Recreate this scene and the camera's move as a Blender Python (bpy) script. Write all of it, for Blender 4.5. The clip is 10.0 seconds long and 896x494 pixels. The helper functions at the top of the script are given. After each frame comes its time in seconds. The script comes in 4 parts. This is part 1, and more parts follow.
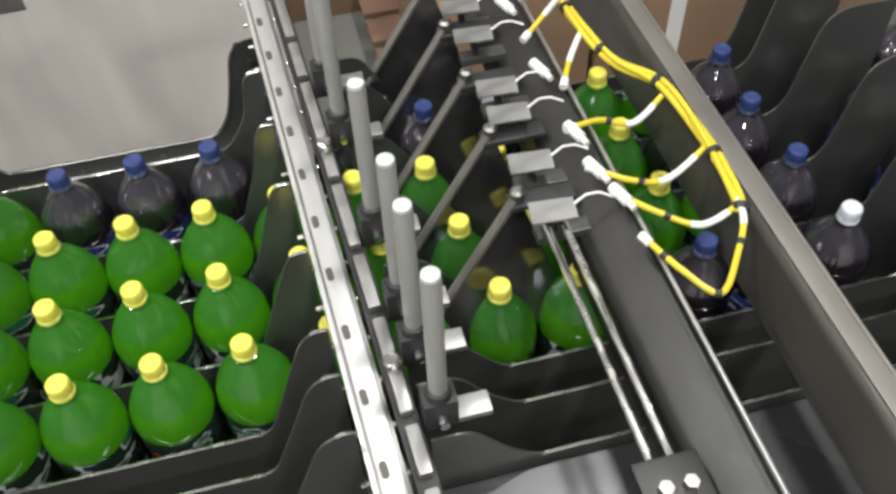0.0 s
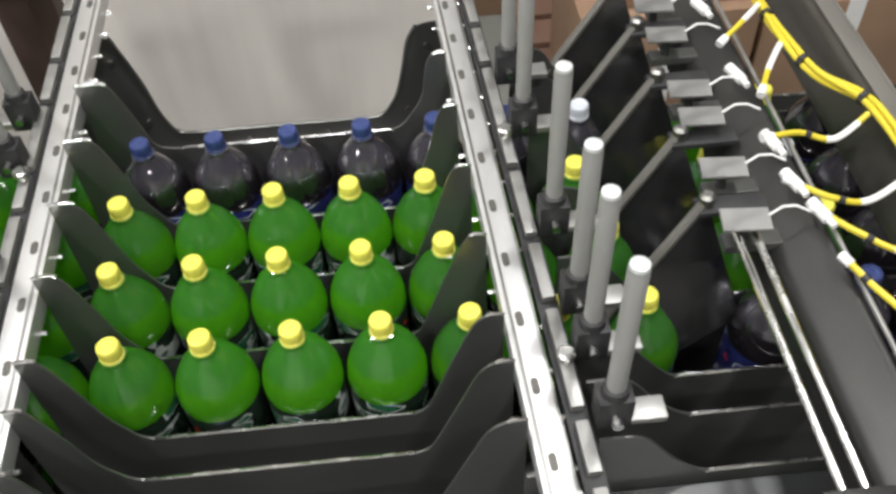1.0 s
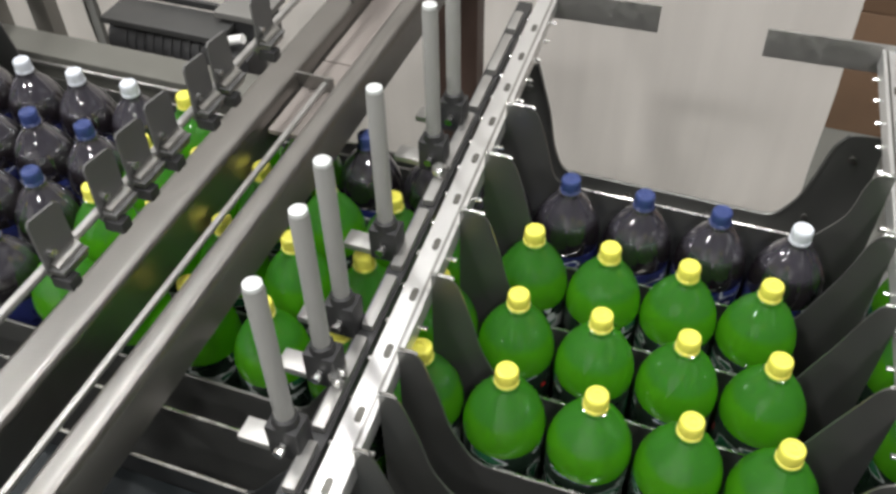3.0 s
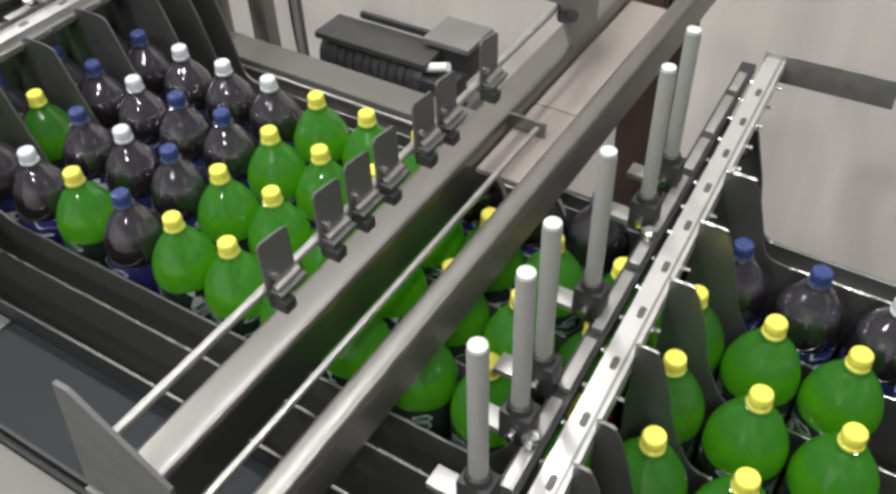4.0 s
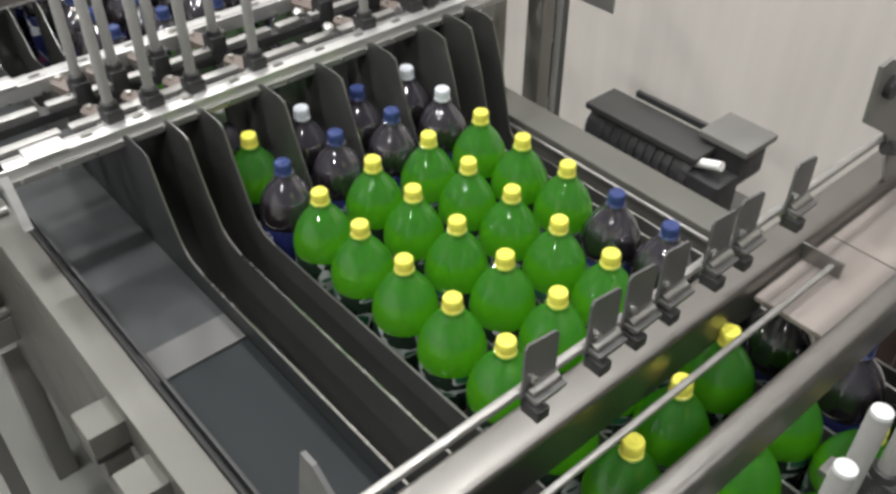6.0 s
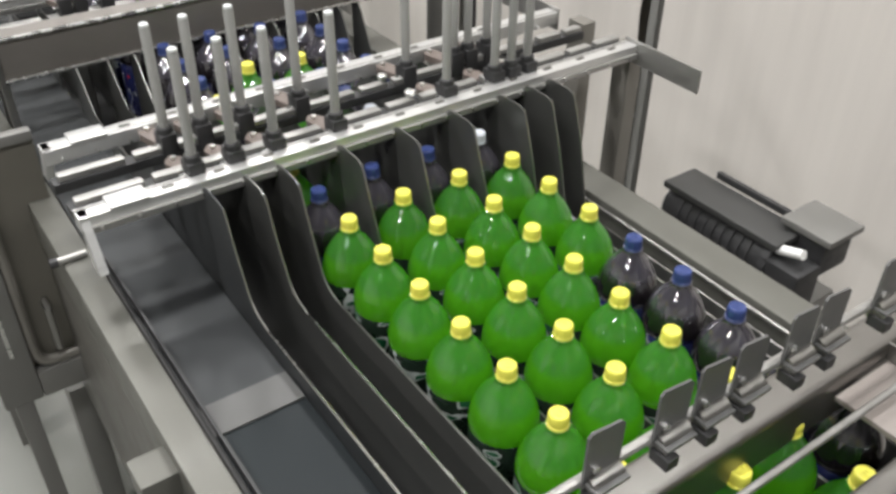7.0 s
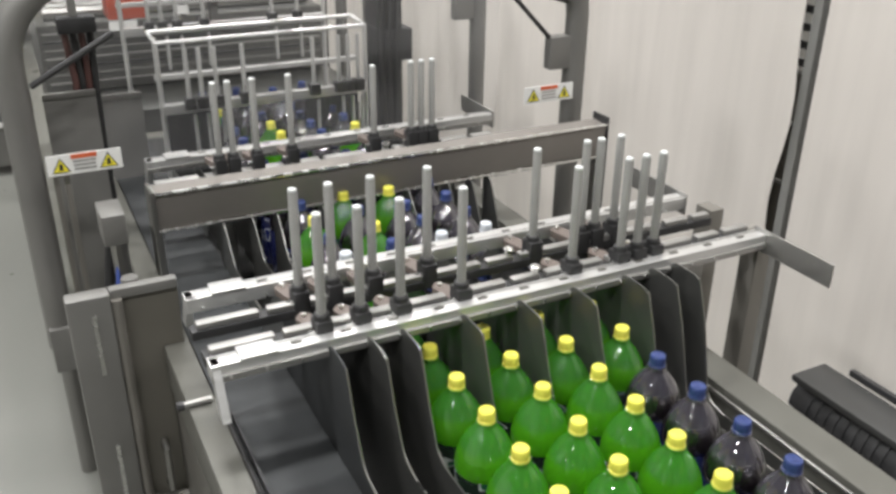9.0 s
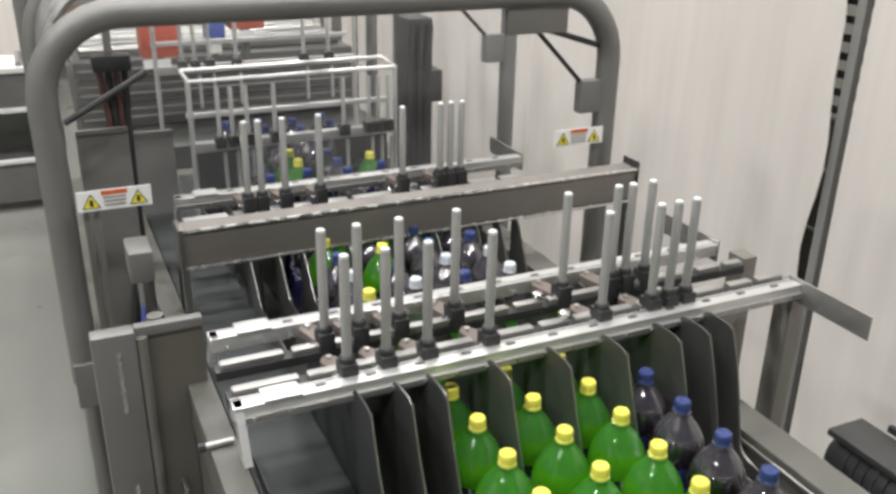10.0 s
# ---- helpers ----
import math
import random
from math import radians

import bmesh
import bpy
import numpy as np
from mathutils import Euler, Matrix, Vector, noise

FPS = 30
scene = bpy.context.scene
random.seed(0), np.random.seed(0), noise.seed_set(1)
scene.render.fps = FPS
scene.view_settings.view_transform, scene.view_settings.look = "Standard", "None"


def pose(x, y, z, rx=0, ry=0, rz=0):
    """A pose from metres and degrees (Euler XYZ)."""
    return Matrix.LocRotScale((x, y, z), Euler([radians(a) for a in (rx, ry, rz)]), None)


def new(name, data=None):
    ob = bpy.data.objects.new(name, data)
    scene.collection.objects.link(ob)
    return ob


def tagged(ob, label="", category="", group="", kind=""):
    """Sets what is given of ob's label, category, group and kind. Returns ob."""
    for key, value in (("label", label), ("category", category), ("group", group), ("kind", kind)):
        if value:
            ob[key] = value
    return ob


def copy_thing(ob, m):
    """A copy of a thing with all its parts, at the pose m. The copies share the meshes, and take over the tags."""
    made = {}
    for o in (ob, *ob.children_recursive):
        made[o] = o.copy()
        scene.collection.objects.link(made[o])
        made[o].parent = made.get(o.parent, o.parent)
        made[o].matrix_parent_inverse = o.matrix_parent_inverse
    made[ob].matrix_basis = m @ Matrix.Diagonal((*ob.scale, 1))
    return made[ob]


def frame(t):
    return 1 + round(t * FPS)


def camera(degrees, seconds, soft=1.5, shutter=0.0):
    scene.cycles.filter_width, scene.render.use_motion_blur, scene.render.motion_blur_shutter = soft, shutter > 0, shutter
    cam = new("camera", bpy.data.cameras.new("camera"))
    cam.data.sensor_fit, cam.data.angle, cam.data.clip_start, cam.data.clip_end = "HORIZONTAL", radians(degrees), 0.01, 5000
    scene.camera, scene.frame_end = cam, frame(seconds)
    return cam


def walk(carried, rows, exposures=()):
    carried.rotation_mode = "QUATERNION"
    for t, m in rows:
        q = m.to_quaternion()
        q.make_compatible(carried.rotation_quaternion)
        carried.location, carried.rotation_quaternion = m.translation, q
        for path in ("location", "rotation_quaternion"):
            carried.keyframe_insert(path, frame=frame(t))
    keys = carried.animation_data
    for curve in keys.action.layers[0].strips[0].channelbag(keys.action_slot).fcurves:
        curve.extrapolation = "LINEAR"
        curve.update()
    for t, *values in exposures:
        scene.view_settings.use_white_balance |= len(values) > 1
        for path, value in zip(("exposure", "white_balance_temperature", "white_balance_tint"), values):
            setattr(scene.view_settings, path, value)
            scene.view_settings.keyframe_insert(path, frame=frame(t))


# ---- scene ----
cam = camera(53.46, 10.0, soft=3.0)
ROWS = [
    (0, 0.0000, -0.6640, 2.1633, 40.199, 1.531, -14.390),
    (0.5, -0.0528, -0.6598, 2.1492, 41.013, 1.476, -9.997),
    (1, -0.0989, -0.6548, 2.1330, 41.178, 2.058, -5.324),
    (1.5, -0.1444, -0.6449, 2.1281, 41.320, 2.067, -0.053),
    (2, -0.1887, -0.6374, 2.1151, 42.274, 1.507, 6.048),
    (2.5, -0.2316, -0.6334, 2.1106, 43.537, 0.671, 13.114),
    (3, -0.2803, -0.6311, 2.1173, 45.102, 0.738, 19.720),
    (4.5, -0.4215, -0.6197, 2.1415, 47.299, 1.368, 36.912),
    (5, -0.4653, -0.6150, 2.1337, 48.415, 0.579, 41.855),
    (5.5, -0.4990, -0.6136, 2.1284, 48.975, -0.006, 45.887),
    (7, -0.5382, -0.5938, 2.1230, 53.944, -0.569, 54.966),
    (7.5, -0.5386, -0.5955, 2.1250, 56.922, -0.972, 58.028),
    (8, -0.5406, -0.5944, 2.1318, 59.512, -1.119, 60.110),
    (8.5, -0.5430, -0.6030, 2.1355, 62.134, -0.998, 62.025),
    (9, -0.5411, -0.6108, 2.1441, 64.384, -0.661, 63.400),
    (9.5, -0.5480, -0.6096, 2.1454, 66.155, -0.636, 64.572),
    (10, -0.5647, -0.6083, 2.1413, 66.919, -0.994, 65.256),
]
walk(cam, [(t, pose(x, y, z, rx, ry, rz)) for t, x, y, z, rx, ry, rz in ROWS],
     exposures=[(0, -0.25), (2.5, -0.20), (5.5, -0.28), (7.5, -0.06), (10, -0.11)])

# ---- light: a closed hall with rows of high-bay fixtures ----
world = bpy.data.worlds.new("hall_air")
scene.world = world
world.use_nodes = True
world.node_tree.nodes["Background"].inputs["Color"].default_value = (0.9, 0.95, 1.0, 1)
world.node_tree.nodes["Background"].inputs["Strength"].default_value = 0.15
scene.view_settings.exposure = 0.0
LAMPS = [(x, y) for x in (-6.4, -2.3, 1.4) for y in (-5.2, -2.9, -0.6, 1.7)] + [(-9.6, -1.8), (-9.6, 1.7)]
LAMP_Z, LAMP_W = 6.6, 112.0
for lx, ly in LAMPS:
    lamp = bpy.data.lights.new("high_bay_light", "AREA")
    lamp.shape, lamp.size, lamp.size_y = "RECTANGLE", 0.50, 0.42
    lamp.energy, lamp.color = LAMP_W, (0.995, 0.985, 0.975)
    ob = new("high_bay_light", lamp)
    ob.matrix_world = pose(lx, ly, LAMP_Z - 0.12)

Z0 = 1.26          # height of the bottle caps
DECK = 0.952       # conveyor belt
PITCH = 0.122      # lane pitch
LANES = [PITCH * k for k in range(4)]


# ---- materials ----
def mat(name, color, rough=0.5, metal=0.0, vary=0.12, scale=20.0, bump=0.0, streak=None, coat=0.0, spec=0.5, rvary=0.1):
    m = bpy.data.materials.new(name)
    m.use_nodes = True
    nt = m.node_tree
    b = nt.nodes["Principled BSDF"]
    b.inputs["Metallic"].default_value = metal
    b.inputs["Coat Weight"].default_value = coat
    b.inputs["Coat Roughness"].default_value = 0.03
    b.inputs["Specular IOR Level"].default_value = spec
    tc = nt.nodes.new("ShaderNodeTexCoord")
    mp = nt.nodes.new("ShaderNodeMapping")
    mp.inputs["Scale"].default_value = streak or (1, 1, 1)
    nt.links.new(tc.outputs["Object"], mp.inputs["Vector"])
    n1 = nt.nodes.new("ShaderNodeTexNoise")
    n1.inputs["Scale"].default_value = scale
    n1.inputs["Detail"].default_value = 4
    nt.links.new(mp.outputs["Vector"], n1.inputs["Vector"])
    n2 = nt.nodes.new("ShaderNodeTexNoise")
    n2.inputs["Scale"].default_value = scale * 0.13
    nt.links.new(tc.outputs["Object"], n2.inputs["Vector"])
    add = nt.nodes.new("ShaderNodeMath")
    add.operation = "ADD"
    nt.links.new(n1.outputs["Fac"], add.inputs[0])
    nt.links.new(n2.outputs["Fac"], add.inputs[1])
    ramp = nt.nodes.new("ShaderNodeMapRange")
    ramp.inputs["From Min"].default_value, ramp.inputs["From Max"].default_value = 0.6, 1.4
    ramp.inputs["To Min"].default_value, ramp.inputs["To Max"].default_value = 1 - vary, 1 + vary
    nt.links.new(add.outputs[0], ramp.inputs["Value"])
    mul = nt.nodes.new("ShaderNodeVectorMath")
    mul.operation = "SCALE"
    mul.inputs[0].default_value = color[:3]
    nt.links.new(ramp.outputs[0], mul.inputs["Scale"])
    nt.links.new(mul.outputs[0], b.inputs["Base Color"])
    rr = nt.nodes.new("ShaderNodeMapRange")
    rr.inputs["From Min"].default_value, rr.inputs["From Max"].default_value = 0.3, 0.7
    rr.inputs["To Min"].default_value, rr.inputs["To Max"].default_value = max(rough - rvary, 0.02), rough + rvary
    nt.links.new(n1.outputs["Fac"], rr.inputs["Value"])
    nt.links.new(rr.outputs[0], b.inputs["Roughness"])
    if bump:
        bp = nt.nodes.new("ShaderNodeBump")
        bp.inputs["Strength"].default_value = bump
        bp.inputs["Distance"].default_value = 0.002
        nt.links.new(n1.outputs["Fac"], bp.inputs["Height"])
        nt.links.new(bp.outputs[0], b.inputs["Normal"])
    return m


def pet(name, color, deep, through_light, air):
    """A filled plastic bottle: a glossy skin over a liquid that lets light through."""
    m = mat(name, color, 0.07, 0, 0.10, 30, coat=1.0, rvary=0.03)
    nt = m.node_tree
    b, out = nt.nodes["Principled BSDF"], nt.nodes["Material Output"]
    b.inputs["Coat IOR"].default_value = 1.95
    b.inputs["Specular IOR Level"].default_value = 0.2
    # slight waviness of the blown plastic
    ripple = nt.nodes.new("ShaderNodeTexNoise")
    ripple.inputs["Scale"].default_value, ripple.inputs["Detail"].default_value = 62.0, 0.0
    place = nt.nodes.new("ShaderNodeTexCoord")
    nt.links.new(place.outputs["Object"], ripple.inputs["Vector"])
    wave = nt.nodes.new("ShaderNodeBump")
    wave.inputs["Strength"].default_value, wave.inputs["Distance"].default_value = 0.06, 0.002
    nt.links.new(ripple.outputs["Fac"], wave.inputs["Height"])
    nt.links.new(wave.outputs[0], b.inputs["Coat Normal"])
    # above the fill line the wall of the bottle shows the air behind it
    tc = nt.nodes.new("ShaderNodeTexCoord")
    sep = nt.nodes.new("ShaderNodeSeparateXYZ")
    nt.links.new(tc.outputs["Object"], sep.inputs[0])
    fill = nt.nodes.new("ShaderNodeMapRange")
    fill.interpolation_type = "SMOOTHSTEP"
    fill.inputs["From Min"].default_value, fill.inputs["From Max"].default_value = 0.236, 0.250
    nt.links.new(sep.outputs["Z"], fill.inputs["Value"])
    blend = nt.nodes.new("ShaderNodeMix")
    blend.data_type = "RGBA"
    old = b.inputs["Base Color"].links[0].from_socket
    nt.links.new(fill.outputs[0], blend.inputs[0])
    nt.links.new(old, blend.inputs[6])
    blend.inputs[7].default_value = (*air, 1)
    nt.links.new(blend.outputs[2], b.inputs["Base Color"])
    tr = nt.nodes.new("ShaderNodeBsdfTranslucent")
    tr.inputs["Color"].default_value = (*deep, 1)
    mix = nt.nodes.new("ShaderNodeMixShader")
    mix.inputs["Fac"].default_value = through_light
    nt.links.new(b.outputs[0], mix.inputs[1])
    nt.links.new(tr.outputs[0], mix.inputs[2])
    nt.links.new(mix.outputs[0], out.inputs["Surface"])
    return m


STEEL = mat("brushed_steel", (0.34, 0.335, 0.32), 0.38, 1.0, 0.10, 60, streak=(1, 12, 12))
STEEL_Y = mat("brushed_steel_cross", (0.265, 0.256, 0.243), 0.40, 1.0, 0.10, 60, streak=(12, 1, 12))
DARK = mat("dark_steel_sheet", (0.185, 0.187, 0.178), 0.32, 0.72, 0.10, 9, rvary=0.04)
EDGE = mat("polished_edge", (0.74, 0.74, 0.72), 0.25, 1.0, 0.05, 40)
ALU = mat("aluminium_extrusion", (0.71, 0.71, 0.70), 0.38, 0.75, 0.06, 50, streak=(10, 1, 10))
ALU_DULL = mat("anodised_aluminium", (0.42, 0.415, 0.40), 0.42, 0.8, 0.08, 50)
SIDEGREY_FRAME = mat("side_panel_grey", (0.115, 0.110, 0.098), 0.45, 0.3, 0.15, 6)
RIMGREY = mat("rim_grey", (0.20, 0.19, 0.17), 0.45, 0.3, 0.12, 8)
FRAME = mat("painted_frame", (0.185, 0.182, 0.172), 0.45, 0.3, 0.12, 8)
PINM = mat("grey_nylon", (0.27, 0.27, 0.258), 0.42, 0.0, 0.06, 30)
PINTOP = mat("worn_pin_end", (0.60, 0.62, 0.61), 0.4, 0.0, 0.06, 40)
BLACK = mat("black_plastic", (0.03, 0.03, 0.031), 0.5, 0.0, 0.3, 40)
RUBBER = mat("black_rubber", (0.018, 0.018, 0.018), 0.7, 0.0, 0.2, 30)
GREEN = pet("green_soda", (0.068, 0.240, 0.012), (0.29, 0.74, 0.025), 0.50, (0.044, 0.150, 0.036))
COLA = pet("cola", (0.011, 0.009, 0.011), (0.04, 0.02, 0.018), 0.12, (0.045, 0.042, 0.052))
YELLOW = mat("yellow_cap", (0.78, 0.74, 0.11), 0.38, 0, 0.05, 60)
BLUE = mat("blue_cap", (0.035, 0.055, 0.17), 0.35, 0, 0.08, 60)
WHITE = mat("white_cap", (0.62, 0.65, 0.70), 0.38, 0, 0.05, 60)
CABLE = mat("yellow_cable", (0.66, 0.54, 0.04), 0.42, 0, 0.06, 30)
WIRE = mat("white_plastic", (0.80, 0.80, 0.78), 0.4, 0, 0.05, 30)
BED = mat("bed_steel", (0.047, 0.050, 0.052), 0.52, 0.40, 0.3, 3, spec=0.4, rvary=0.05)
BELT = mat("conveyor_belt", (0.05, 0.05, 0.05), 0.5, 0, 0.3, 40)
CONCRETE = mat("sealed_concrete", (0.205, 0.208, 0.190), 0.35, 0, 0.10, 3, bump=0.05)
SHEETING = mat("plastic_sheeting", (0.74, 0.70, 0.655), 0.45, 0, 0.07, 3, streak=(6, 6, 0.4))
PLASTER = mat("hall_wall", (0.62, 0.61, 0.58), 0.7, 0, 0.1, 2)
CEIL = mat("hall_ceiling", (0.13, 0.13, 0.13), 0.8, 0, 0.1, 2)
BROWN = mat("brown_paint", (0.075, 0.048, 0.038), 0.5, 0.1, 0.2, 10)
CARDBOARD = mat("cardboard", (0.30, 0.19, 0.12), 0.75, 0, 0.12, 12)
SIGN = mat("sign_white", (0.80, 0.80, 0.78), 0.45, 0, 0.03, 20)
SIGN_Y = mat("sign_yellow", (0.80, 0.70, 0.05), 0.45, 0, 0.03, 20)
SIGN_R = mat("sign_orange", (0.62, 0.12, 0.04), 0.45, 0, 0.05, 20)
GLOW = bpy.data.materials.new("fixture_glow")
GLOW.use_nodes = True
GLOW.node_tree.nodes["Principled BSDF"].inputs["Emission Color"].default_value = (1, 0.96, 0.9, 1)
GLOW.node_tree.nodes["Principled BSDF"].inputs["Emission Strength"].default_value = 8.0


def label_mat(name, flash, ground, silver, second):
    """Dark printed wrap label with silver and red flashes."""
    m = mat(name, ground, 0.3, 0, 0.1, 30, coat=0.4)
    nt = m.node_tree
    b = nt.nodes["Principled BSDF"]
    tc = nt.nodes.new("ShaderNodeTexCoord")
    mp = nt.nodes.new("ShaderNodeMapping")
    mp.inputs["Scale"].default_value = (11, 11, 16)
    mp.inputs["Rotation"].default_value = (0.5, 0.4, 0.0)
    nt.links.new(tc.outputs["Object"], mp.inputs["Vector"])
    n = nt.nodes.new("ShaderNodeTexNoise")
    n.inputs["Scale"].default_value, n.inputs["Detail"].default_value, n.inputs["Distortion"].default_value = 1.0, 1.5, 1.6
    nt.links.new(mp.outputs["Vector"], n.inputs["Vector"])
    r = nt.nodes.new("ShaderNodeValToRGB")
    r.color_ramp.interpolation = "CONSTANT"
    e = r.color_ramp.elements
    e[0].position, e[0].color = 0.0, (*flash, 1)
    e[1].position, e[1].color = 0.315, (*ground, 1)
    k = e.new(0.585)
    k.color = (*silver, 1)
    k = e.new(0.63)
    k.color = (*second, 1)
    nt.links.new(n.outputs["Fac"], r.inputs["Fac"])
    nt.links.new(r.outputs["Color"], b.inputs["Base Color"])
    return m


LABEL = label_mat("dark_wrap_label", (0.55, 0.02, 0.02), (0.008, 0.016, 0.010), (0.30, 0.33, 0.31), (0.01, 0.07, 0.03))
LABEL_BLUE = label_mat("blue_wrap_label", (0.50, 0.02, 0.03), (0.012, 0.016, 0.075), (0.45, 0.47, 0.50), (0.012, 0.02, 0.12))


# ---- mesh helpers ----
def solid(bm, x0, x1, y0, y1, z0, z1, bevel=0.0):
    r = bmesh.ops.create_cube(bm, size=1.0)
    for v in r["verts"]:
        v.co = Vector((x0 + (v.co.x + 0.5) * (x1 - x0), y0 + (v.co.y + 0.5) * (y1 - y0), z0 + (v.co.z + 0.5) * (z1 - z0)))
    if bevel:
        edges = {e for v in r["verts"] for e in v.link_edges}
        bmesh.ops.bevel(bm, geom=list(edges), offset=bevel, segments=2, affect="EDGES", profile=0.7)
    return bm


def lathe(bm, profile, seg=24, at=(0, 0, 0)):
    rings = []
    for r, z in profile:
        if r < 1e-5:
            rings.append([bm.verts.new((at[0], at[1], at[2] + z))])
        else:
            rings.append([bm.verts.new((at[0] + r * math.cos(2 * math.pi * i / seg), at[1] + r * math.sin(2 * math.pi * i / seg), at[2] + z)) for i in range(seg)])
    for a, b in zip(rings, rings[1:]):
        for i in range(seg):
            j = (i + 1) % seg
            f = [a[i % len(a)], a[j % len(a)], b[j % len(b)], b[i % len(b)]]
            f = list(dict.fromkeys(f))
            if len(f) > 2:
                bm.faces.new(f)
    return bm


def pipe(bm, points, r, seg=10, caps=True):
    pts = [Vector(p) for p in points]
    rings, up = [], None
    for i, p in enumerate(pts):
        d = (pts[min(i + 1, len(pts) - 1)] - pts[max(i - 1, 0)]).normalized()
        if up is None:
            up = d.orthogonal().normalized()
        up = (up - d * up.dot(d)).normalized()
        side = d.cross(up)
        rings.append([bm.verts.new(p + r * (math.cos(2 * math.pi * k / seg) * up + math.sin(2 * math.pi * k / seg) * side)) for k in range(seg)])
    for a, b in zip(rings, rings[1:]):
        for k in range(seg):
            bm.faces.new((a[k], a[(k + 1) % seg], b[(k + 1) % seg], b[k]))
    if caps:
        bm.faces.new(list(reversed(rings[0])))
        bm.faces.new(rings[-1])
    return bm


def slab(bm, outline, axis, a, b):
    """An outline of two coordinates, pushed from a to b along the axis."""
    def put(p, w):
        return {"x": (w, p[0], p[1]), "y": (p[0], w, p[1]), "z": (p[0], p[1], w)}[axis]
    lo = [bm.verts.new(put(p, a)) for p in outline]
    hi = [bm.verts.new(put(p, b)) for p in outline]
    bm.faces.new(lo)
    bm.faces.new(list(reversed(hi)))
    n = len(lo)
    for i in range(n):
        bm.faces.new((lo[i], hi[i], hi[(i + 1) % n], lo[(i + 1) % n]))
    return bm


def ribbon(bm, line, thick, axis, a, b):
    """A bent sheet: an open line of two coordinates with a thickness, pushed from a to b."""
    pts = [Vector(p) for p in line]
    off = []
    for i, p in enumerate(pts):
        d = (pts[min(i + 1, len(pts) - 1)] - pts[max(i - 1, 0)]).normalized()
        off.append(p + Vector((-d.y, d.x)) * thick)
    return slab(bm, [tuple(p) for p in pts] + [tuple(p) for p in reversed(off)], axis, a, b)


def rounded(corners, r=0.02, n=5):
    """An open line with its inner corners rounded."""
    out = [Vector(corners[0])]
    for a, c, b in zip(corners, corners[1:], corners[2:]):
        a, c, b = Vector(a), Vector(c), Vector(b)
        p, q = c + (a - c).normalized() * min(r, (a - c).length * 0.45), c + (b - c).normalized() * min(r, (b - c).length * 0.45)
        for i in range(n + 1):
            t = i / n
            out.append(p * (1 - t) ** 2 + c * 2 * t * (1 - t) + q * t * t)
    out.append(Vector(corners[-1]))
    return [tuple(v) for v in out]


def finish(name, bm, material, smooth=True):
    bmesh.ops.recalc_face_normals(bm, faces=bm.faces)
    me = bpy.data.meshes.new(name)
    bm.to_mesh(me)
    bm.free()
    me.materials.append(material)
    if smooth:
        me.shade_smooth()
        me.set_sharp_from_angle(angle=radians(35))
    return me


def part(name, bm, material, parent, label=""):
    ob = new(name, finish(name, bm, material))
    ob.parent = parent
    if label:
        ob["label"] = label
    return ob


def thing(name, label, category, group="", at=(0, 0, 0), kind=""):
    ob = new(name)
    ob.empty_display_size = 0.05
    ob.location = at
    return tagged(ob, label, category, group, kind)


def whole(name, bm, material, label, category, group="", kind=""):
    return tagged(new(name, finish(name, bm, material)), label, category, group, kind)


def B(*a):
    return solid(bmesh.new(), *a)


def P(*a, **k):
    return pipe(bmesh.new(), *a, **k)


# ---- the hall ----
whole("floor", B(-16, 12, -9, 9, -0.2, 0.0), CONCRETE, "grey sealed concrete factory floor", "floor", kind="structure")
whole("ceiling", B(-16, 12, -9, 9, 7.0, 7.2), CEIL, "dark hall ceiling", "ceiling", kind="structure")
for nm, a in (("wall_south", (-16, 12, -9.2, -9, 0, 7)), ("wall_north", (-16, 12, 9, 9.2, 0, 7)), ("wall_west", (-16.2, -16, -9, 9, 0, 7)), ("wall_east", (12, 12.2, -9, 9, 0, 7))):
    whole(nm, B(*a), PLASTER, "plain grey factory hall wall", "wall", kind="structure")
for lx, ly in LAMPS:
    fx = thing("ceiling_fixture", "white high-bay light fixture under the ceiling", "light", "high-bay lights", (lx, ly, LAMP_Z))
    part("housing", B(-0.33, 0.33, -0.28, 0.28, 0.0, 0.12, 0.01), WIRE, fx)
    part("hanger", B(-0.02, 0.02, -0.02, 0.02, 0.12, 0.4), ALU_DULL, fx)
    part("tube", B(-0.275, 0.275, -0.225, 0.225, -0.03, 0.0), GLOW, fx)


